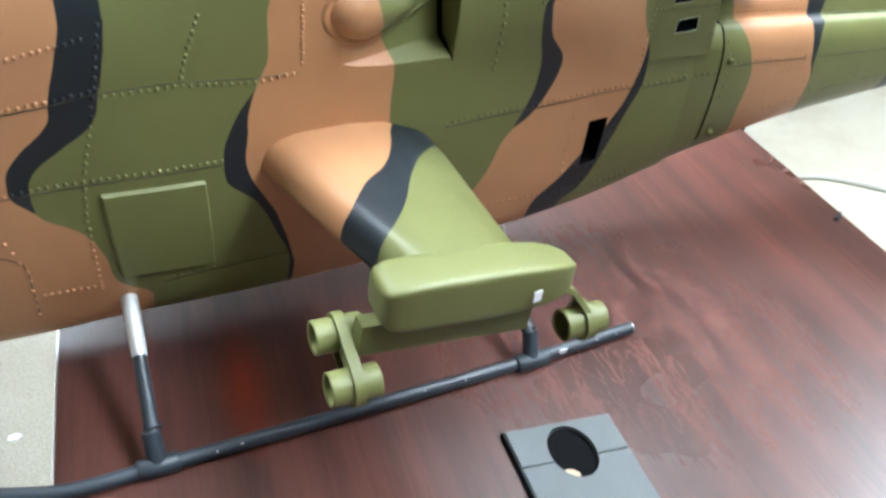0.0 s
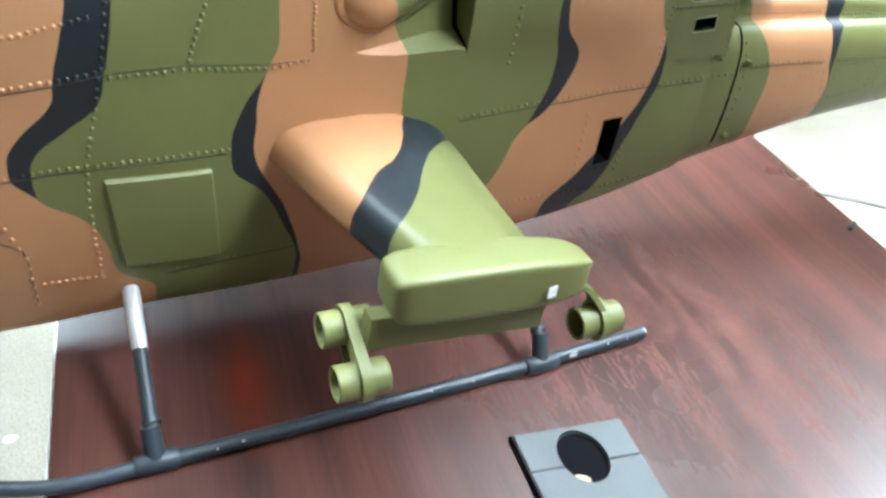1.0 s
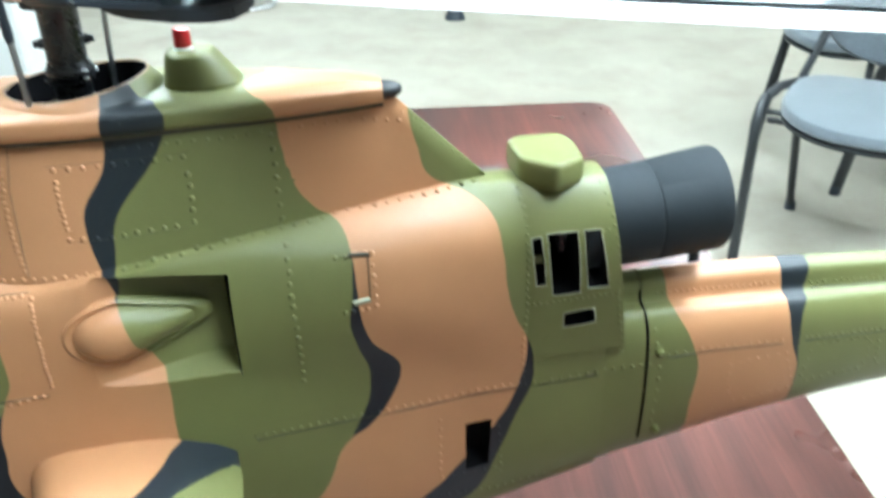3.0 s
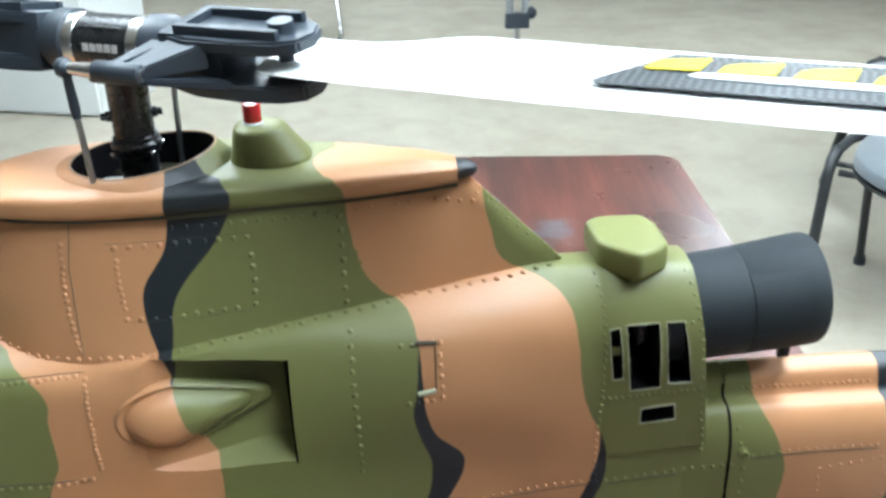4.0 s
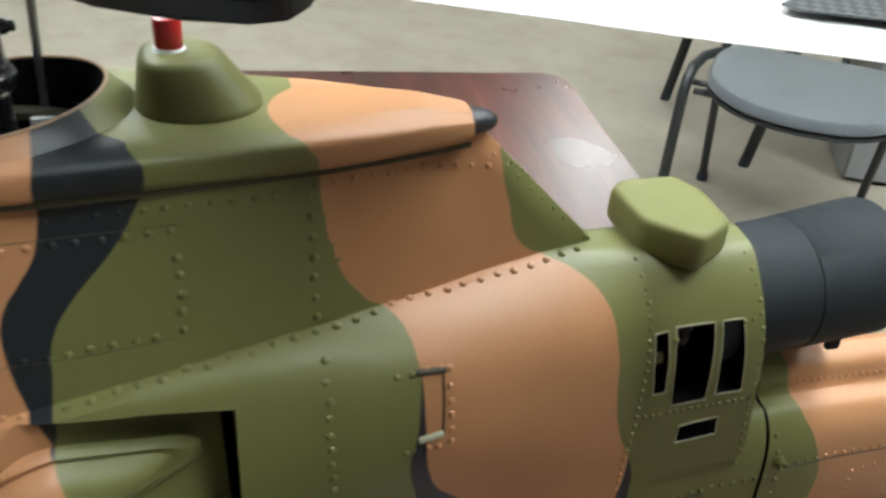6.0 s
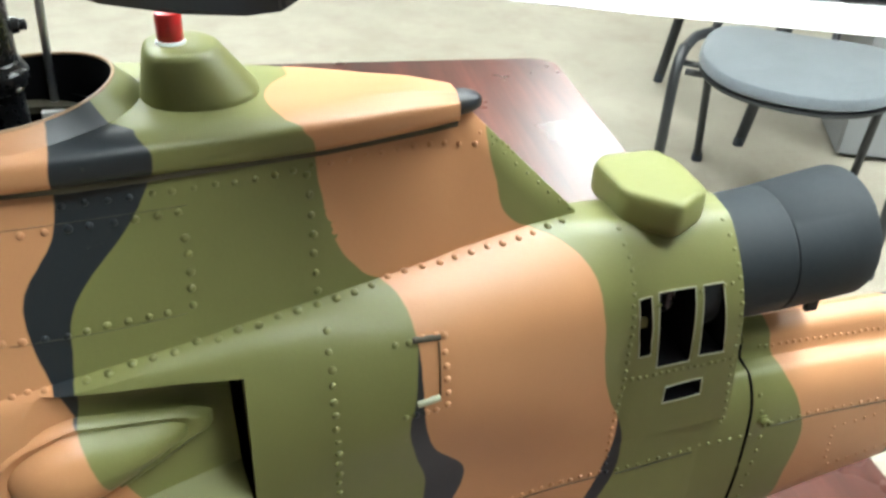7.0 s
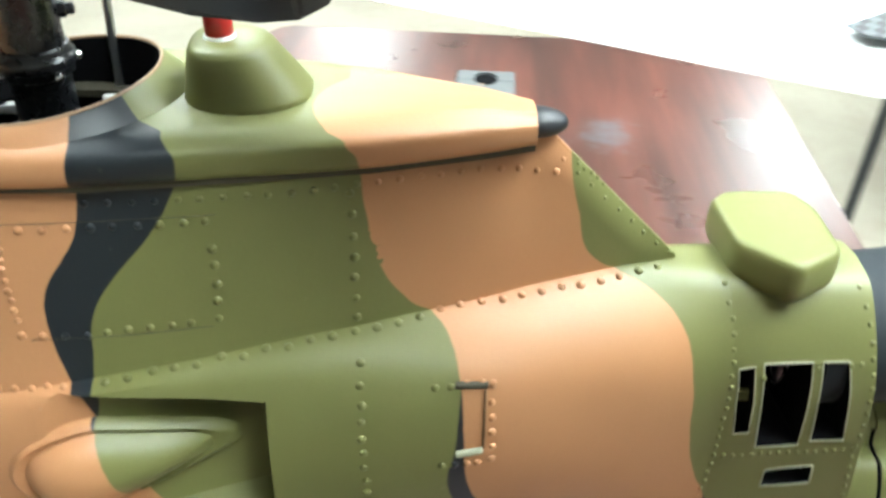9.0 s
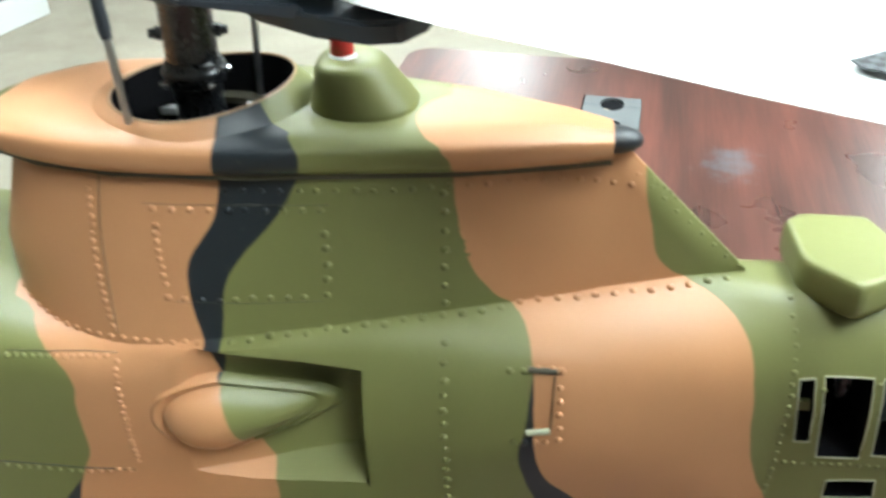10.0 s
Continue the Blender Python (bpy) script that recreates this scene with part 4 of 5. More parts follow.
# ---- landing skids ----
def skid(sy, name):
    run = part(name, tube([tuple(p) for p in spline([(-.30, sy * .105, .034), (-.25, sy * .119, .0105), (-.215, sy * .130, .0056), (-.185, sy * .1365, .0046), (-.14, sy * .1355, .0045), (.08, sy * .1285, .0045), (.202, sy * .121, .0045)], 40)], .0044, 16), M_SKID, heli)
    part("skid_cap", lathe([(.0044, .2010), (.0046, .2018), (.0040, .2030), (.002, .2034)], 16, "x", (0, sy * .121, .0045)), M_ROD, run)
    for x, sx in ((-.138, -.001), (.113, .002)):
        y = .1352 - .027 * (x + .14)
        part("skid_socket", join(tube([(x - .012, sy * y, .0048), (x - .011, sy * y, .0048), (x + .011, sy * y, .0048), (x + .012, sy * y, .0048)], [.0052, .0060, .0060, .0052], 14),
                                 tube([(x, sy * (y - .0005), .005), (x + sx, sy * (y - .011), .0225)], [.0060, .0054], 12)), M_SKID, run)
    return run


for sy in (-1, 1):
    skid(sy, "landing_skid")
for x in (-.138, .114):
    y = .1352 - .027 * (x + .14)
    cross = [(x, -(y - .010), .020), (x + .001, -.100, .032), (x + .002, -.070, .048), (x + .003, -.040, .060), (x + .003, 0, .062), (x + .003, .040, .060), (x + .002, .070, .048), (x + .001, .100, .032), (x, y - .010, .020)]
    part("cross_tube", tube([tuple(p) for p in spline(cross, 34)], .0043, 14), M_SKID, heli)
    for s in (-1, 1):
        part("strut_sleeve", tube([(x + .003, s * .036, .0605), (x + .003, s * .040, .0600), (x + .0025, s * .058, .0540), (x + .002, s * .074, .0462), (x + .0018, s * .082, .0420)], [.0046, .0051, .0051, .0048, .0045], 16), M_SILVER, heli, "silver painted upper strut")
        part("strut_ring", tube([(x + .0005, s * (y - .0125), .0224), (x + .0005, s * (y - .0145), .0236)], .0053, 14), M_SKID, heli)
        if x > 0:
            part("stay_wire", tube([(x + .02, s * .02, .062), (x + .025, s * .075, .002)], .0005, 6), M_ROD, heli)

# ---- rotor head ----
AZ = radians(-27.5)
rotor = part("rotor_head", lathe([(.009, .30), (.009, .352), (.0095, .353), (.0095, .361), (.0095, .388), (.0105, .390), (.0105, .396), (.006, .40)], 28), M_GLOSS, heli, "glossy black rotor mast and hub")
R = Matrix.Rotation(AZ, 4, "Z") @ Matrix.Translation((0, 0, .4015))


def turned(bm, m=None):
    bmesh.ops.transform(bm, matrix=m or R, verts=bm.verts)
    return bm


hub = part("hub_block", turned(join(lathe([(.010, -.024), (.0135, -.022), (.0135, .022), (.010, .024)], 24, "x"), box(.026, .022, .027, (0, 0, -.003), .004))), M_GLOSS, rotor)
part("hub_clamp", lathe([(.0095, .3500), (.0106, .3508), (.0108, .3530), (.0117, .3537), (.0119, .3550), (.0117, .3562), (.0108, .3570), (.0104, .3590), (.0096, .3596)], 28), M_GLOSS, rotor)
for a in range(4):
    ang = radians(45 + 90 * a)
    part("clamp_screw", lathe([(.0015, 0), (.0015, .003), (.0009, .0034)], 10, "x", (0.0106, 0, .3520)), M_STEEL, rotor).rotation_euler = (0, 0, ang)


for a in (15, 195):
    part("mast_bolt", lathe([(.0026, .0080), (.0026, .0112), (.0018, .0118), (.0018, .0136), (.0008, .0140)], 12, "x", (0, 0, .3690)), M_GLOSS, rotor).rotation_euler = (0, 0, radians(a))


def blade_grip(side):
    """Blade grip with its pitch arm, on one side of the hub."""
    m = R @ Matrix.Rotation(0 if side > 0 else math.pi, 4, "Z") @ Matrix.Rotation(radians(9), 4, "X")
    neck_bm = lathe([(.0125, .020), (.0150, .022), (.0150, .030), (.0135, .034), (.0125, .040)], 24, "x")
    def jaw(h0, h1):
        plan = [(.036, -.012), (.050, -.0165), (.074, -.0165), (.092, -.0150), (.101, -.010), (.104, 0), (.101, .010), (.092, .0150), (.074, .0165), (.050, .0165), (.036, .012)]
        return prism(plan, h0, h1, .0012, 2)
    body_bm = box(.030, .026, .026, (.049, 0, 0), .003)
    grip = part("blade_grip", turned(join(neck_bm, jaw(.0065, .0125), jaw(-.0140, -.0065), body_bm), m), M_RUBBER, rotor, "grey-black moulded blade grip")
    part("grip_ribs", turned(join(box(.05, .0035, .006, (.068, .011, .0135), .001), box(.05, .0035, .006, (.068, -.011, .0135), .001), box(.004, .02, .006, (.046, 0, .0135), .001)), m), M_RUBBER, grip)
    part("blade_bolt", turned(lathe([(.005, -.017), (.005, -.0135), (.0035, -.0135), (.0035, .0125), (.0055, .0125), (.0055, .0165), (.003, .0165)], 12, "z", (.088, 0, 0)), m), M_RUBBER, grip)
    arm = part("pitch_arm", turned(tube([(.041, -.0345, .003), (.040, -.0345, .003), (.018, -.0345, .003), (.017, -.0345, .003)], [.0040, .0047, .0047, .0040], 16), m), M_RUBBER, grip)
    part("arm_bolt", turned(lathe([(.0030, .0405), (.0030, .0418), (.0016, .0418), (.0016, .0408)], 12, "x", (0, -.0345, .003)), m), M_ROD, arm)
    # flat webs that run from the arm into the grip
    for a0, a1, b0, b1, ta, tb in (((.0395, -.0365), (.0300, -.0330), (.060, -.0150), (.040, -.0110), (.0005, .0055), (-.0005, .0105)),
                                   ((.0405, -.0370), (.0370, -.0330), (.070, -.0150), (.052, -.0130), (-.0005, .0020), (-.0100, -.0050)),
                                   ((.0260, -.0330), (.0200, -.0330), (.040, -.0120), (.030, -.0110), (.0015, .0050), (.0010, .0090))):
        web = loft([[Vector((*a0, ta[0])), Vector((*a1, ta[0])), Vector((*a1, ta[1])), Vector((*a0, ta[1]))],
                    [Vector((*b0, tb[0])), Vector((*b1, tb[0])), Vector((*b1, tb[1])), Vector((*b0, tb[1]))]])
        bmesh.ops.bevel(web, geom=list(web.edges), offset=.0007, segments=2, affect="EDGES")
        part("arm_web", turned(web, m), M_RUBBER, arm)
    part("arm_spacer", turned(tube([(.017, -.0345, .003), (.0035, -.0345, .003)], [.0036, .0027], 12), m), M_STEEL, grip)
    part("link_ball", turned(lathe([(.0015, -.003), (.0042, -.002), (.0046, .001), (.002, .004)], 12, "x", (.0005, -.0345, .003)), m), M_RUBBER, grip)
    return grip, m


# pitch links from the arms down into the well
def pitch_link(m, eye):
    top = m @ Vector((.0005, -.0345, .003))
    top = Vector(top)
    low = Vector((top.x * .78, top.y * .95, .300))
    mid = top.lerp(low, .36 * eye)
    part("link_end", tube([top, top.lerp(low, .30 * eye), mid], [.0019, .0023, .0018], 10), M_RUBBER, rotor)
    part("pitch_link", tube([mid, low], .0015, 10), M_ROD, rotor)


for side in (1, -1):
    g, gm = blade_grip(side)
    pitch_link(gm, 0.62 if side > 0 else 0.2)

# blade with carbon panel and yellow decals
BL = R @ Matrix.Translation((.088, 0, 0)) @ Matrix.Rotation(radians(2.5), 4, "Z") @ Matrix.Translation((-.088, .007, -.002)) @ Matrix.Rotation(radians(4), 4, "X")


def blade():
    rings = []
    for x, y0, y1 in ((.0765, -.010, .018), (.0785, -.0165, .0245), (.083, -.0205, .0275), (.088, -.0218, .0290), (.098, -.0230, .0280), (.110, -.0240, .0272), (.122, -.0248, .0295), (.134, -.0254, .0350), (.145, -.0258, .0425), (.155, -.0262, .0462), (.166, -.0268, .0460), (.20, -.0290, .0437), (.25, -.0305, .0410), (.30, -.0325, .0390), (.78, -.046, .026)):
        ring = []
        for i in range(28):
            a = 2 * math.pi * i / 28
            c, s = math.cos(a), math.sin(a)
            f = (1 - c) / 2
            y = y1 + (y0 - y1) * f
            th = .0062 * (math.sin(math.pi * f ** .6) ** .8) if 0 < f < 1 else 0
            th = max(th, .0006)
            ring.append(Vector((x, y, (th / 2) * (1 if s >= 0 else -1))))
        rings.append(ring)
    return turned(loft(rings), BL)


rotor_blade = part("rotor_blade", blade(), M_WHITE, heli, "glossy white rotor blade with a carbon panel")


def decal(poly, h, mat, name, label=""):
    return part(name, turned(prism(poly, h, h + .0004), BL), mat, rotor_blade, label)


decal([(.216, -.0098), (.2195, -.0130), (.70, -.0270), (.70, .0150), (.2480, .0275), (.2425, .0270)], .0034, M_CARBON, "carbon_panel")
for k in range(16):
    x, d = .2335 + .0262 * k, -.0008 * k
    decal([(x, .0052 + d), (x + .003, .0140 + d), (x + .008, .0175 + d), (x + .0235, .0215 + d), (x + .0200, .0062 + d)], .0043, M_YELLOW, "yellow_bar")
decal([(.2500, .0012), (.2535, .0046), (.2850, .0044), (.70, -.0075), (.70, -.0130), (.2540, -.0008)], .0039, M_PAPER, "white_bar")
part("other_blade_root", turned(prism([(-.066, -.014), (-.09, -.018), (-.40, -.030), (-.40, .030), (-.09, .018), (-.066, .014)], -.003, .003, .001), R), M_WHITE, heli)
for sx in (-1, 1):
    part("hub_face", turned(lathe([(.0137, sx * .0150), (.0139, sx * .0152), (.0139, sx * .0212), (.0137, sx * .0214)], 24, "x")), M_STEEL, hub, "bright machined hub end")
letters = part("hub_lettering", join(*[box(.0030, .0004, .0034, (-.0066 + .0040 * i, -.0139, .0014)) for i in range(5)]), M_LETTER, hub)
letters.data.transform(R)

# tailplanes beyond the tail boom
def tailplane(sy):
    rings = []
    for y, xl, xt, h in ((.012, .557, .652, .156), (.05, .570, .660, .155), (.13, .602, .680, .150), (.148, .612, .684, .149), (.153, .624, .680, .149)):
        ring = []
        for i in range(28):
            a = 2 * math.pi * i / 28
            f = (1 - math.cos(a)) / 2
            t = .0105 / 2 * math.sin(math.pi * f ** .6) ** .8 if 0 < f < 1 else 0
            ring.append(Vector((xl + (xt - xl) * f, sy * y, h + (t if math.sin(a) >= 0 else -t))))
        rings.append(ring)
    return loft(rings)


for sy in (1, -1):
    part("tailplane", tailplane(sy), M_TAN, heli, "tan painted tailplane")

# ---- chairs ----
def chair():
    """A stacking visitor chair; it faces -y."""
    t = thing("visitor_chair", (0, 0, 0), "visitor chair with blue-grey fabric seat and black tube frame", "chair", "visitor chairs")
    def pad(w, d, th, curve, n=18):
        rings = []
        for k, (s, h) in enumerate(((.93, 0), (1.0, .25), (1.0, .6), (.97, .85), (.88, 1.0))):
            ring = []
            for i in range(48):
                a = 2 * math.pi * i / 48
                c, q = math.cos(a), math.sin(a)
                x = w / 2 * math.copysign(abs(c) ** .62, c) * s
                y = d / 2 * math.copysign(abs(q) ** .62, q) * s
                if y < 0:
                    x *= 1 - .06 * (y / (d / 2)) ** 2
                ring.append(Vector((x, y - .03 * (1 - (2 * x / w) ** 2) * (y < 0) * abs(y) / (d / 2), h * th + curve * (2 * x / w) ** 2)))
            rings.append(ring)
        return loft(rings)
    seat = part("seat", pad(.50, .47, .042, .016), M_FABRIC, t, "blue-grey woven fabric seat")
    seat.location = (0, 0, .425)
    shell = part("seat_shell", pad(.494, .464, .018, .016), M_FRAME, t, "black plastic underside of the seat")
    shell.location = (0, 0, .411)
    back = part("backrest", pad(.47, .34, .045, -.02), M_FABRIC, t, "blue-grey woven fabric backrest")
    back.matrix_local = pose(0, .275, .70, 80, 0, 0)
    bshell = part("back_shell", pad(.474, .345, .018, -.02), M_FRAME, t)
    bshell.matrix_local = pose(0, .285, .70, 80, 0, 0)
    for sx in (-1, 1):
        part("front_leg", tube([(sx * .288, -.205, 0), (sx * .290, -.160, .25), (sx * .292, -.128, .41), (sx * .290, -.108, .448), (sx * .288, -.070, .463)], .0145, 12, flat=1.4), M_FRAME, t)
        part("side_rail", tube([(sx * .288, -.070, .463), (sx * .280, .07, .458), (sx * .250, .165, .45)], .0135, 12), M_FRAME, t)
        part("rear_leg", tube([(sx * .226, .285, 0), (sx * .236, .225, .28), (sx * .244, .180, .45), (sx * .20, .240, .60), (sx * .17, .280, .72)], .0125, 12), M_FRAME, t)
        part("seat_bracket", box(.06, .03, .006, (sx * .258, -.06, .424), .001), M_FRAME, t)
        for x, y in ((.288, -.205), (.226, .285)):
            part("foot", lathe([(.017, 0), (.018, .012), (.015, .03)], 14, at=(sx * x, y, 0)), M_RUBBER, t)
        part("back_strut", tube([(sx * .075, .215, .425), (sx * .075, .262, .50), (sx * .075, .272, .62)], .011, 10), M_FRAME, t)
    for y in (-.10, .14):
        part("cross_rail", tube([(-.270 if y < 0 else -.245, y, .415), (.270 if y < 0 else .245, y, .415)], .009, 10), M_FRAME, t)
    return t


chair0 = chair()
chair0.matrix_world = pose(1.585, 1.505, 0, 0, 0, -40)
copy_thing(chair0, pose(2.005, 2.222, 0, 0, 0, -91.5))

# a pale panel unit behind the chair and small things round it
ped = thing("pedestal_unit", pose(2.43, 1.84, 0, 0, 0, -28), "plain grey laminate pedestal unit standing on the floor", "cabinet")
part("body", box(.6, .43, .60, (0, .01, .31), .004), M_BOARD, ped)
part("front_panel", box(.596, .018, .585, (0, -.216, .312), .003), M_BOARD, ped)
part("plinth", box(.57, .40, .02, (0, .01, .01)), M_FRAME, ped)

# cable on the floor beside the table
single("floor_cable", tube([tuple(p) for p in spline([(1.05, .30, .006), (1.15, .62, .006), (1.25, .66, .006), (1.45, .75, .006), (1.60, .92, .006), (1.80, .90, .006), (2.1, .6, .006)], 60)], .006, 8), M_CABLE, (0, 0, 0), "grey cable lying loose on the floor", "cable")


# ---- the far side of the room ----
def base_cabinet():
    t = thing("base_cabinet", (0, 0, 0), "plain white laminate base cabinet standing on the floor", "cabinet", "white cabinets")
    part("body", box(.72, .5, .80, (0, .26, .40), .003), M_CABINET, t)
    part("door", box(.712, .018, .78, (0, 0, .405), .002), M_CABINET, t)
    return t


cab = base_cabinet()
cab.matrix_world = pose(-1.516, 3.922, 0, 0, 0, -18)
copy_thing(cab, pose(-2.203, 4.145, 0, 0, 0, -18))


def low_unit():
    t = thing("low_cabinet", pose(-2.103, 2.888, 0, 0, 0, 76), "low white laminate unit with a grey top on the floor", "cabinet")
    part("body", box(.72, .40, .125, (0, .21, .0625), .003), M_CABINET, t)
    part("front_panel", box(.712, .014, .118, (0, .003, .063), .002), M_CABINET, t)
    part("top", box(.725, .41, .012, (0, .21, .1315), .002), M_BOARD, t)


low_unit()


def sled_chair():
    """A chair on a bent metal tube that lies on the floor."""
    t = thing("cantilever_chair", (0, 0, 0), "visitor chair on a bent grey metal tube base", "chair")
    loop = spline([(-.62, .30, .014), (-.30, .08, .014), (.02, -.06, .014), (.20, .02, .014), (.24, .14, .05), (.22, .22, .25), (.20, .26, .45)], 40)
    frame_ob = part("frame", tube([tuple(p) for p in loop], .014, 12), M_CHROME, t, "bent grey metal tube")
    part("end_cap", tube([(-.66, .325, .016), (-.60, .29, .016)], .021, 12), M_RUBBER, frame_ob)
    part("seat", box(.44, .44, .05, (.0, .40, .47), .02), M_FABRIC, t)
    return t


sled = sled_chair()
sled.matrix_world = pose(-.28, 5.22, 0, 0, 0, 0)


def pole_stand():
    t = thing("pole_stand", (0, 0, 0), "grey twin-pole metal stand with black joint and foot", "stand")
    part("foot", lathe([(.060, 0), (.060, .012), (.040, .055), (.026, .085), (.020, .095)], 20), M_RUBBER, t)
    part("lower_stem", lathe([(.018, .09), (.018, .20)], 14), M_ROD, t)
    joint = part("joint_block", box(.14, .06, .09, (0, 0, .225), .015), M_RUBBER, t)
    part("knob", lathe([(.012, .05), (.034, .06), (.036, .09), (.020, .11)], 16, "x", (0, 0, .265)), M_RUBBER, joint)
    for sx in (-.045, .045):
        part("pole", lathe([(.022, .26), (.022, 1.0), (.018, 1.005)], 14, at=(sx, 0, 0)), M_BOARD, t)
    return t


pole_stand().matrix_world = pose(1.0, 4.66, 0, 0, 0, 0)

# small marks and loose bits
single("paper_scrap", prism([(-.011, -.005), (.004, -.008), (.012, .001), (.003, .008), (-.009, .006)], 0, .001), M_PAPER, (-.298, .651, .0005), "small white paper scrap on the floor", "paper scrap")
single("plastic_clip", join(box(.009, .004, .003, (0, 0, .0015), .0006), tube([(.003, 0, .0015), (.010, .002, .003)], .001, 8)), M_RUBBER, pose(.485, -.05, TABLE, 0, 0, 20), "small black plastic clip at the table edge", "clip")
for px, py, w in ((.138, -.1242, .0042), (-.02, -.1290, .0016), (.03, -.1280, .0014), (-.09, -.1320, .0014), (.060, -.1275, .0012), (-.105, -.1330, .0010), (.168, -.1217, .0013), (.185, -.1206, .0010)):
    part("paint_fleck", box(w * 1.4, .0008, w, (px, py - .0051, .0072), .0003, 1, rot=None), M_PAPER, heli, "white paint fleck")

# panel seams as lines of (x, height)
SEAMS = [
    [(-0.1870, 0.1970), (-0.1621, 0.1998), (-0.1382, 0.2038), (-0.1341, 0.2040)],
    [(-0.1333, 0.2045), (-0.0993, 0.2051), (-0.0541, 0.2015), (-0.0319, 0.2021)],
    [(-0.1296, 0.2417), (-0.1357, 0.2071)],
    [(-0.1945, 0.1488), (-0.1683, 0.1511), (-0.1405, 0.1517), (-0.0772, 0.1508)],
    [(-0.0262, 0.3336), (-0.0296, 0.3098), (-0.0293, 0.2830), (-0.0287, 0.2667)],
    [(-0.0262, 0.2640), (-0.0255, 0.2445), (-0.0258, 0.2250), (-0.0262, 0.2045)],
    [(-0.0714, 0.2603), (-0.0288, 0.2605)],
    [(-0.1130, 0.0686), (-0.0808, 0.0710), (-0.0349, 0.0736)],
    [(-0.0120, 0.3196), (0.0133, 0.3194), (0.0545, 0.3196)],
    [(-0.0040, 0.2822), (0.0253, 0.2812), (0.0500, 0.2820)],
    [(0.4170, 0.1877), (0.4611, 0.1862), (0.5064, 0.1844)],
    [(-0.1981, 0.1109), (-0.1879, 0.1050), (-0.1862, 0.0964), (-0.1852, 0.0605)],
    [(0.0672, 0.1520), (0.1191, 0.1544), (0.1665, 0.1543), (0.2215, 0.1557)],
    [(0.2300, 0.1545), (0.2624, 0.1549), (0.3025, 0.1550)],
    [(0.3169, 0.1602), (0.3453, 0.1608), (0.3939, 0.1584)],
    [(0.4100, 0.1582), (0.4560, 0.1572), (0.5060, 0.1558)],
]
PANEL = [(-0.1440, 0.1451), (-0.0861, 0.1432), (-0.0820, 0.0787), (-0.1375, 0.0817)]
BOLTS = [(0.3113, 0.1651), (0.3140, 0.1040)]
HINGE_TOP = [(0.1267, 0.2609), (0.1373, 0.2601)]
HINGE_LOW = [(0.1272, 0.2362), (0.1360, 0.2373)]
HINGE_LINE = [(0.1366, 0.2587), (0.1362, 0.2378)]

# ---- rivets, seams and small fittings on the skin ----

SKINS = [(o, BVHTree.FromPolygons([v.co for v in o.data.vertices], [p.vertices for p in o.data.polygons])) for o in (fuselage, neck, tail, mast_pylon, collar_ob)]


def skin(x, h):
    """The skin seen from the model's near side at that place: part, point and normal."""
    best = None
    for o, tree in SKINS:
        p, nrm, _, d = tree.ray_cast(Vector((x, -0.5, h)), Vector((0, 1, 0)))
        if p is not None and (best is None or d < best[3]):
            best = (o, p, nrm if nrm.y < 0 else -nrm, d)
    return best


def along(line, count):
    p = np.array(line, float)
    d = np.r_[0, np.cumsum(np.linalg.norm(np.diff(p, axis=0), axis=1))]
    return [tuple(np.array([np.interp(s, d, p[:, k]) for k in (0, 1)])) for s in np.linspace(0, d[-1], count)]


def rivet_mesh(r):
    rings = [[Vector((rr * math.cos(a), rr * math.sin(a), hh)) for a in [2 * math.pi * i / 8 for i in range(8)]] for rr, hh in ((r * 1.05, -r * .25), (r, r * .22), (r * .76, r * .50), (r * .34, r * .66))]
    return mesh_of("rivet", loft(rings), M_CAMO, 80)


RIVETS = {}
rnd = random.Random(4)

def rivet_row(count, r, *line):
    """Evenly set rivets along a line of (x, height) on the skin."""
    key = round(r, 5)
    if key not in RIVETS:
        RIVETS[key] = rivet_mesh(r * 1.27)
    for x, h in along(line, count):
        hit = skin(x + rnd.uniform(-.0003, .0003), h + rnd.uniform(-.0003, .0003))
        if hit is None:
            continue
        o, p, nrm, _ = hit
        rv = new("rivet", RIVETS[key])
        rv.parent = o
        rv.matrix_local = Matrix.Translation(p) @ nrm.to_track_quat("Z", "Y").to_matrix().to_4x4() @ Matrix.Scale(rnd.uniform(.88, 1.12), 4)


rivet_row(27, 0.00120, (0.0161, 0.2671), (0.0394, 0.2698), (0.0664, 0.2724), (0.0874, 0.2746), (0.1075, 0.2754), (0.1301, 0.2762), (0.1616, 0.2766), (0.2004, 0.2792))  # shoulder
rivet_row(23, 0.00090, (0.0181, 0.3246), (0.0443, 0.3252), (0.0569, 0.3250), (0.0751, 0.3242), (0.0923, 0.3246), (0.1136, 0.3240), (0.1384, 0.3218), (0.1605, 0.3172))  # cover row
rivet_row(10, 0.00110, (-0.0081, 0.3177), (0.0133, 0.3172), (0.0516, 0.3175))  # panel top
rivet_row(5, 0.00115, (0.0521, 0.3089), (0.0526, 0.3000), (0.0521, 0.2845))  # panel right
rivet_row(9, 0.00105, (0.0439, 0.2836), (0.0253, 0.2831), (0.0097, 0.2822), (-0.0063, 0.2838))  # panel low
rivet_row(8, 0.00095, (-0.0080, 0.3120), (-0.0081, 0.3012), (-0.0067, 0.2890))  # panel left
rivet_row(7, 0.00110, (0.0940, 0.3220), (0.0944, 0.3011), (0.0947, 0.2789))  # pylon col
rivet_row(17, 0.00092, (-0.0319, 0.3232), (-0.0329, 0.3048), (-0.0328, 0.2869), (-0.0302, 0.2699))  # front col
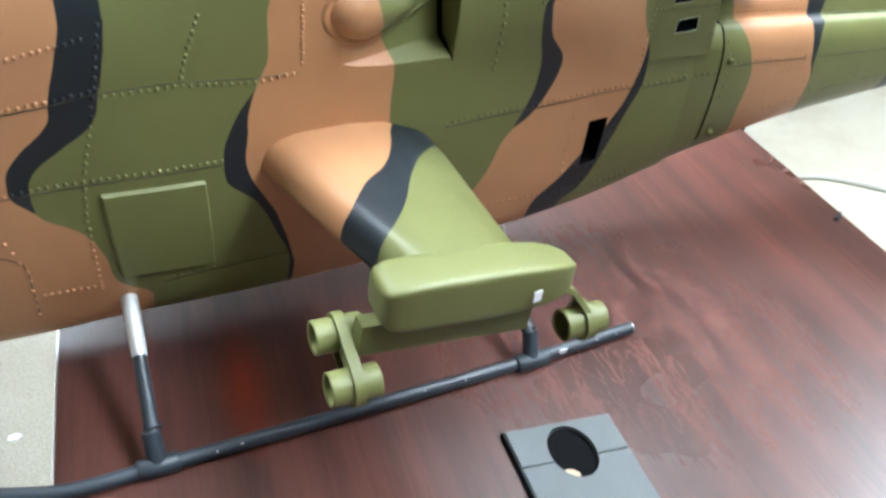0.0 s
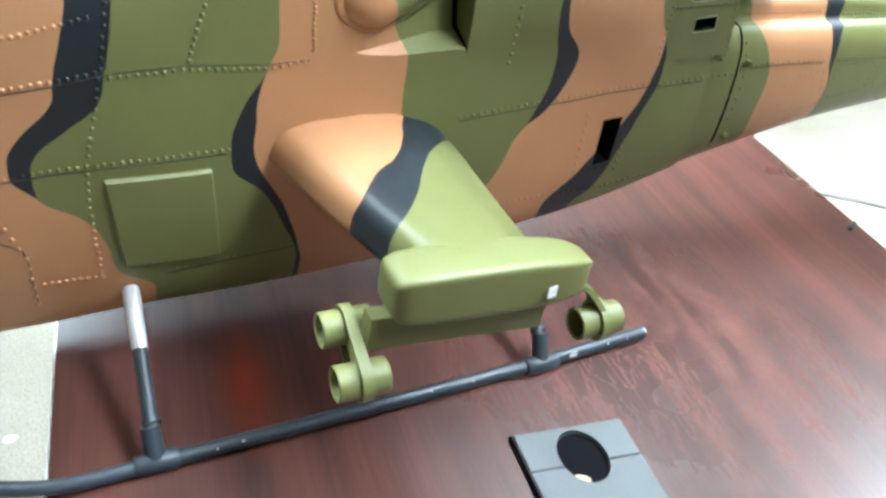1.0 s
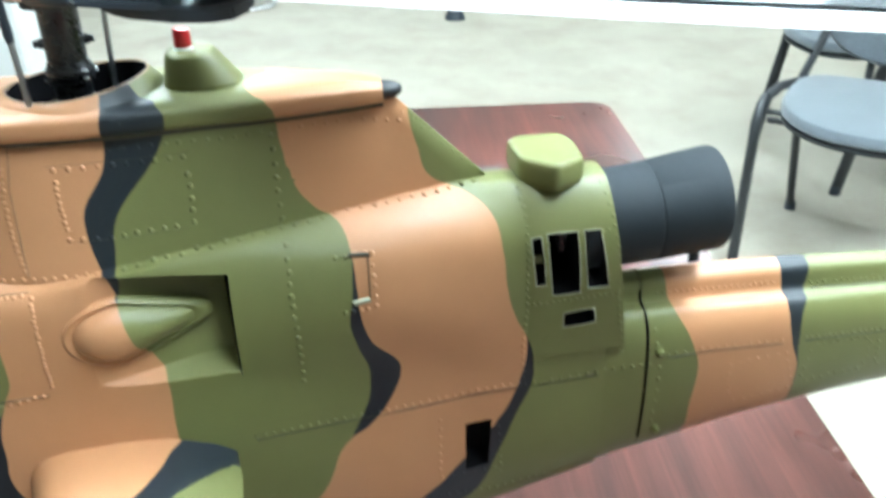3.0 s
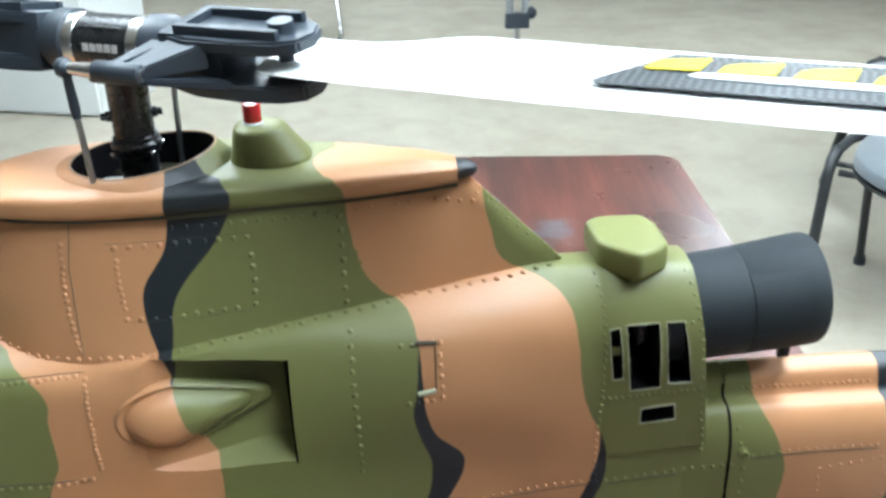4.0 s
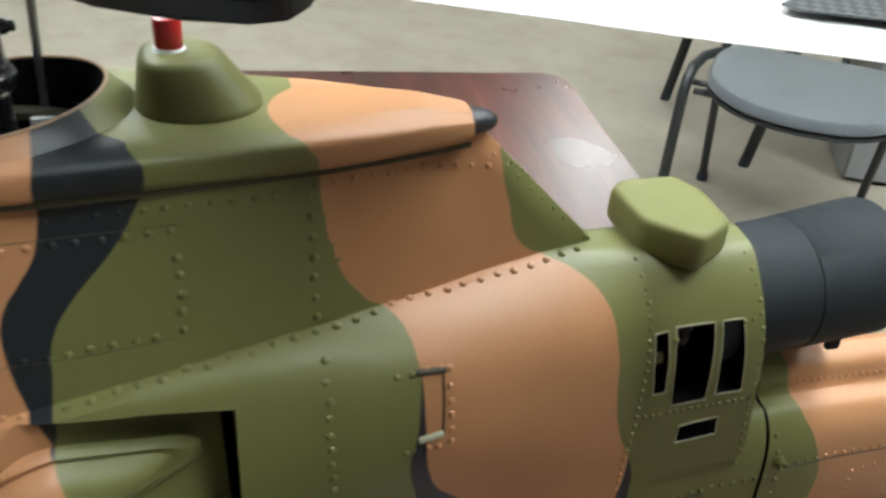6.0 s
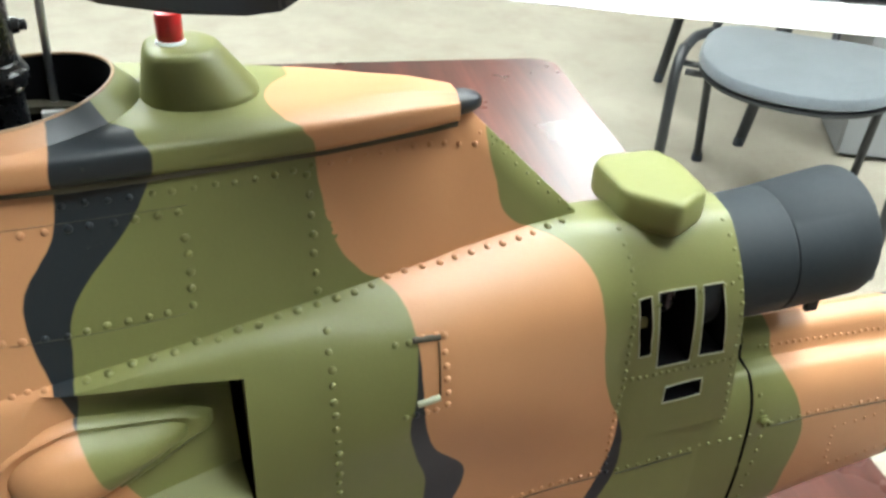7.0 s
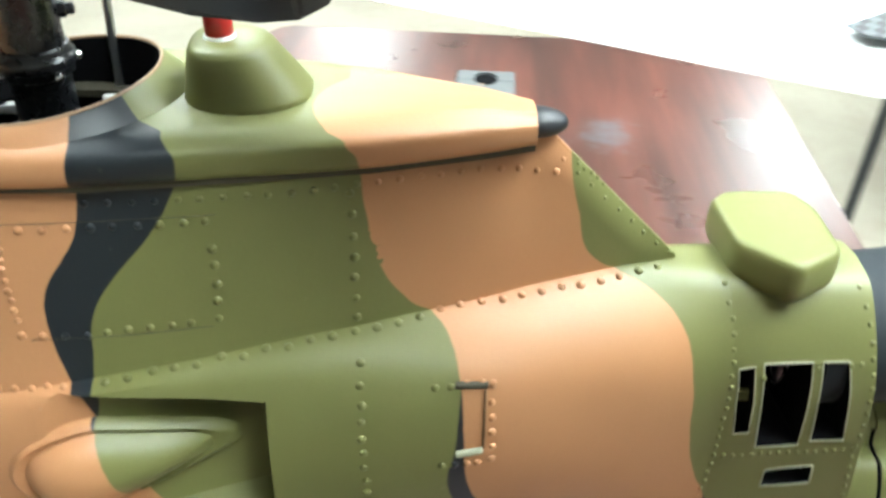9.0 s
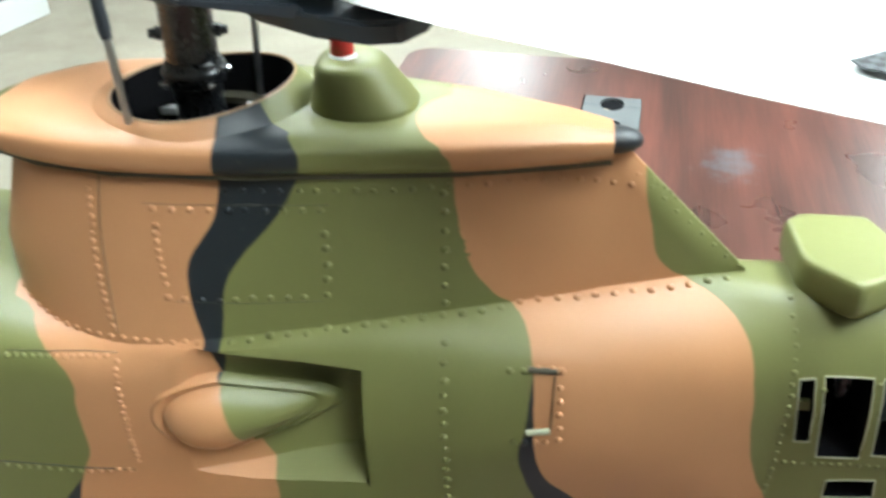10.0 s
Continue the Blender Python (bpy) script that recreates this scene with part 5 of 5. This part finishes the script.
rivet_row(18, 0.00092, (-0.0285, 0.2582), (-0.0294, 0.2358), (-0.0294, 0.2075))  # front col low
rivet_row(17, 0.00095, (-0.0760, 0.2714), (-0.0566, 0.2661), (-0.0335, 0.2650), (0.0033, 0.2656))  # front base
rivet_row(13, 0.00090, (-0.0717, 0.2585), (-0.0331, 0.2593))  # door row
rivet_row(9, 0.00060, (0.1686, 0.3190), (0.1874, 0.3030))  # rear slope
rivet_row(14, 0.00115, (0.0958, 0.2690), (0.0959, 0.2612), (0.0961, 0.2417), (0.0968, 0.2136), (0.0972, 0.1885))  # cowl col
rivet_row(4, 0.00110, (0.1197, 0.2604), (0.1289, 0.2607), (0.1354, 0.2610))  # handle top
rivet_row(6, 0.00110, (0.1390, 0.2601), (0.1391, 0.2477), (0.1395, 0.2330))  # handle side
rivet_row(4, 0.00110, (0.1348, 0.2316), (0.1228, 0.2315))  # handle low
rivet_row(26, 0.00080, (0.2235, 0.2763), (0.2262, 0.2650), (0.2262, 0.2523), (0.2262, 0.2335), (0.2257, 0.2104), (0.2237, 0.1867), (0.2241, 0.1622))  # collar front
rivet_row(11, 0.00080, (0.2340, 0.2476), (0.2533, 0.2505), (0.2730, 0.2524))  # window top
rivet_row(20, 0.00080, (0.2717, 0.2762), (0.2757, 0.2637), (0.2779, 0.2496), (0.2797, 0.2299), (0.2799, 0.2173), (0.2820, 0.1971), (0.2864, 0.1693))  # collar rear
rivet_row(16, 0.00080, (0.2262, 0.2119), (0.2514, 0.2122), (0.2794, 0.2129))  # collar mid
rivet_row(15, 0.00090, (0.2250, 0.1570), (0.2340, 0.1564), (0.2624, 0.1572), (0.3052, 0.1573))  # waist row
rivet_row(9, 0.00090, (0.3079, 0.1793), (0.3128, 0.1518), (0.3111, 0.1329), (0.3106, 0.1111))  # joint col
rivet_row(15, 0.00080, (0.3169, 0.1624), (0.3453, 0.1630), (0.3939, 0.1606))  # tail row
rivet_row(20, 0.00080, (0.3143, 0.1953), (0.3501, 0.1943), (0.3913, 0.1934))  # tail spine
rivet_row(22, 0.00080, (0.4173, 0.1908), (0.4614, 0.1889), (0.5070, 0.1869))  # tail spine2
rivet_row(7, 0.00070, (0.3598, 0.1482), (0.3983, 0.1511))  # tail panel
rivet_row(4, 0.00070, (0.4000, 0.1448), (0.4076, 0.1237))  # tail panel
rivet_row(7, 0.00070, (0.4047, 0.1213), (0.3667, 0.1184))  # tail panel
rivet_row(4, 0.00070, (0.3621, 0.1253), (0.3597, 0.1417))  # tail panel
rivet_row(24, 0.00075, (0.4100, 0.1604), (0.4560, 0.1594), (0.5060, 0.1580))  # tail row behind the band
rivet_row(8, 0.00070, (0.4190, 0.1548), (0.4540, 0.1545))  # tail panel behind the band
rivet_row(4, 0.00070, (0.4580, 0.1500), (0.4570, 0.1330))  # tail panel behind the band
rivet_row(8, 0.00070, (0.4540, 0.1290), (0.4170, 0.1260))  # tail panel behind the band
rivet_row(4, 0.00070, (0.4120, 0.1310), (0.4150, 0.1500))  # tail panel behind the band
rivet_row(4, 0.00070, (0.4640, 0.1500), (0.4650, 0.1350))  # last tail panel
rivet_row(9, 0.00070, (0.4690, 0.1300), (0.5060, 0.1310))  # last tail panel
rivet_row(7, 0.00090, (0.1729, 0.1407), (0.1722, 0.1013))  # slot col
rivet_row(7, 0.00090, (0.2094, 0.1282), (0.2112, 0.0906))  # slot col2
rivet_row(6, 0.00090, (0.1736, 0.0947), (0.2069, 0.0943))  # slot low
rivet_row(36, 0.00090, (0.0566, 0.0806), (0.1130, 0.0791), (0.1637, 0.0774), (0.2017, 0.0747), (0.2409, 0.0780))  # keel row
rivet_row(16, 0.00095, (-0.1080, 0.0712), (-0.0808, 0.0733), (-0.0349, 0.0759))  # keel front
rivet_row(32, 0.00090, (0.0672, 0.1545), (0.1191, 0.1569), (0.1665, 0.1568), (0.2215, 0.1582))  # waist front
rivet_row(12, 0.00110, (-0.1867, 0.1993), (-0.1618, 0.2021), (-0.1412, 0.2053))  # nose row
rivet_row(24, 0.00100, (-0.1343, 0.2022), (-0.0994, 0.2030), (-0.0541, 0.1992), (-0.0341, 0.2020))  # door low
rivet_row(32, 0.00100, (-0.1325, 0.2390), (-0.1369, 0.2160), (-0.1397, 0.2016), (-0.1450, 0.1774), (-0.1501, 0.1548), (-0.1515, 0.1262), (-0.1508, 0.1019), (-0.1492, 0.0739))  # door front
rivet_row(28, 0.00100, (-0.1937, 0.1504), (-0.1679, 0.1538), (-0.1403, 0.1541), (-0.1052, 0.1534), (-0.0765, 0.1536))  # belt row
rivet_row(10, 0.00110, (-0.1962, 0.1270), (-0.1865, 0.0985), (-0.1857, 0.0590))  # hatch
rivet_row(9, 0.00110, (-0.1805, 0.0762), (-0.1497, 0.0760))  # hatch
rivet_row(9, 0.00110, (-0.0847, 0.2392), (-0.0911, 0.2237), (-0.0957, 0.2072))  # door mid
rivet_row(12, 0.00100, (-0.1823, 0.2240), (-0.1608, 0.2281), (-0.1415, 0.2323))  # nose row2
rivet_row(9, 0.00060, (0.1630, 0.3216), (0.1840, 0.3018), (0.2056, 0.2822))  # rear slope

for line in SEAMS:
    pts, owner = [], None
    for x, h in along(line, max(4, int(len(line) * 6))):
        hit = skin(x, h)
        if hit and (owner is None or hit[0] == owner):
            owner = hit[0]
            pts.append(hit[1] + hit[2] * .00012)
    if len(pts) > 2:
        part("panel_seam", tube(pts, .00012 if line[0][1] > .28 and len(line) == 3 else .0002 if line[0][1] > .255 else .00032, 6), M_SEAM, owner)

# access panel standing proud of the side
def proud_panel(corners, lift, k=14):
    (x0, h0), (x1, h1), (x2, h2), (x3, h3) = corners
    top, low = [], []
    for j in range(k + 1):
        v = j / k
        for i in range(k + 1):
            u = i / k
            x = (x0 * (1 - u) + x1 * u) * (1 - v) + (x3 * (1 - u) + x2 * u) * v
            h = (h0 * (1 - u) + h1 * u) * (1 - v) + (h3 * (1 - u) + h2 * u) * v
            _, p, nrm, _ = skin(x, h)
            edge = min(1, min(u, 1 - u) * k / 2, min(v, 1 - v) * k / 1.0)
            top.append(p + nrm * (lift * (0.0 if edge == 0 else .95 + .05 * edge)) - nrm * .0004)
    bm = bmesh.new()
    vs = [bm.verts.new(p) for p in top]
    for j in range(k):
        for i in range(k):
            a = j * (k + 1) + i
            bm.faces.new((vs[a], vs[a + 1], vs[a + k + 2], vs[a + k + 1]))
    return bm


part("access_panel", proud_panel(PANEL, .0030, 40), M_CAMO, fuselage, sharp=28)

for x, h in BOLTS:
    o, p, nrm, _ = skin(x, h)
    q = Matrix.Translation(p) @ nrm.to_track_quat("Z", "Y").to_matrix().to_4x4()
    b = part("joint_bolt", lathe([(.0034, -.001), (.0034, .0008), (.0024, .0010), (.0024, .0034), (.0020, .0038), (.0012, .0038), (.0012, .0022)], 14), M_OLIVE, tail)
    b.matrix_local = q

# hinge fitting on the cowl
def fitting(line, r, mat, name):
    pts = []
    for x, h in along(line, 6):
        hit = skin(x, h)
        pts.append(hit[1] + hit[2] * .0002)
    part(name, tube(pts, r, 8), mat, fuselage)


pts = [hit[1] + hit[2] * .0001 for hit in (skin(.3032, .099 + .0995 * k / 29) for k in range(30)) if hit]
part("joint_gap", tube(pts, .0008, 6), M_DARK, neck)
fitting(HINGE_TOP, .0013, M_SEAM, "hinge_slot")
fitting(HINGE_LOW, .0014, M_WORN, "hinge_tab")
fitting(HINGE_LINE, .0005, M_HINGE, "hinge_slot")
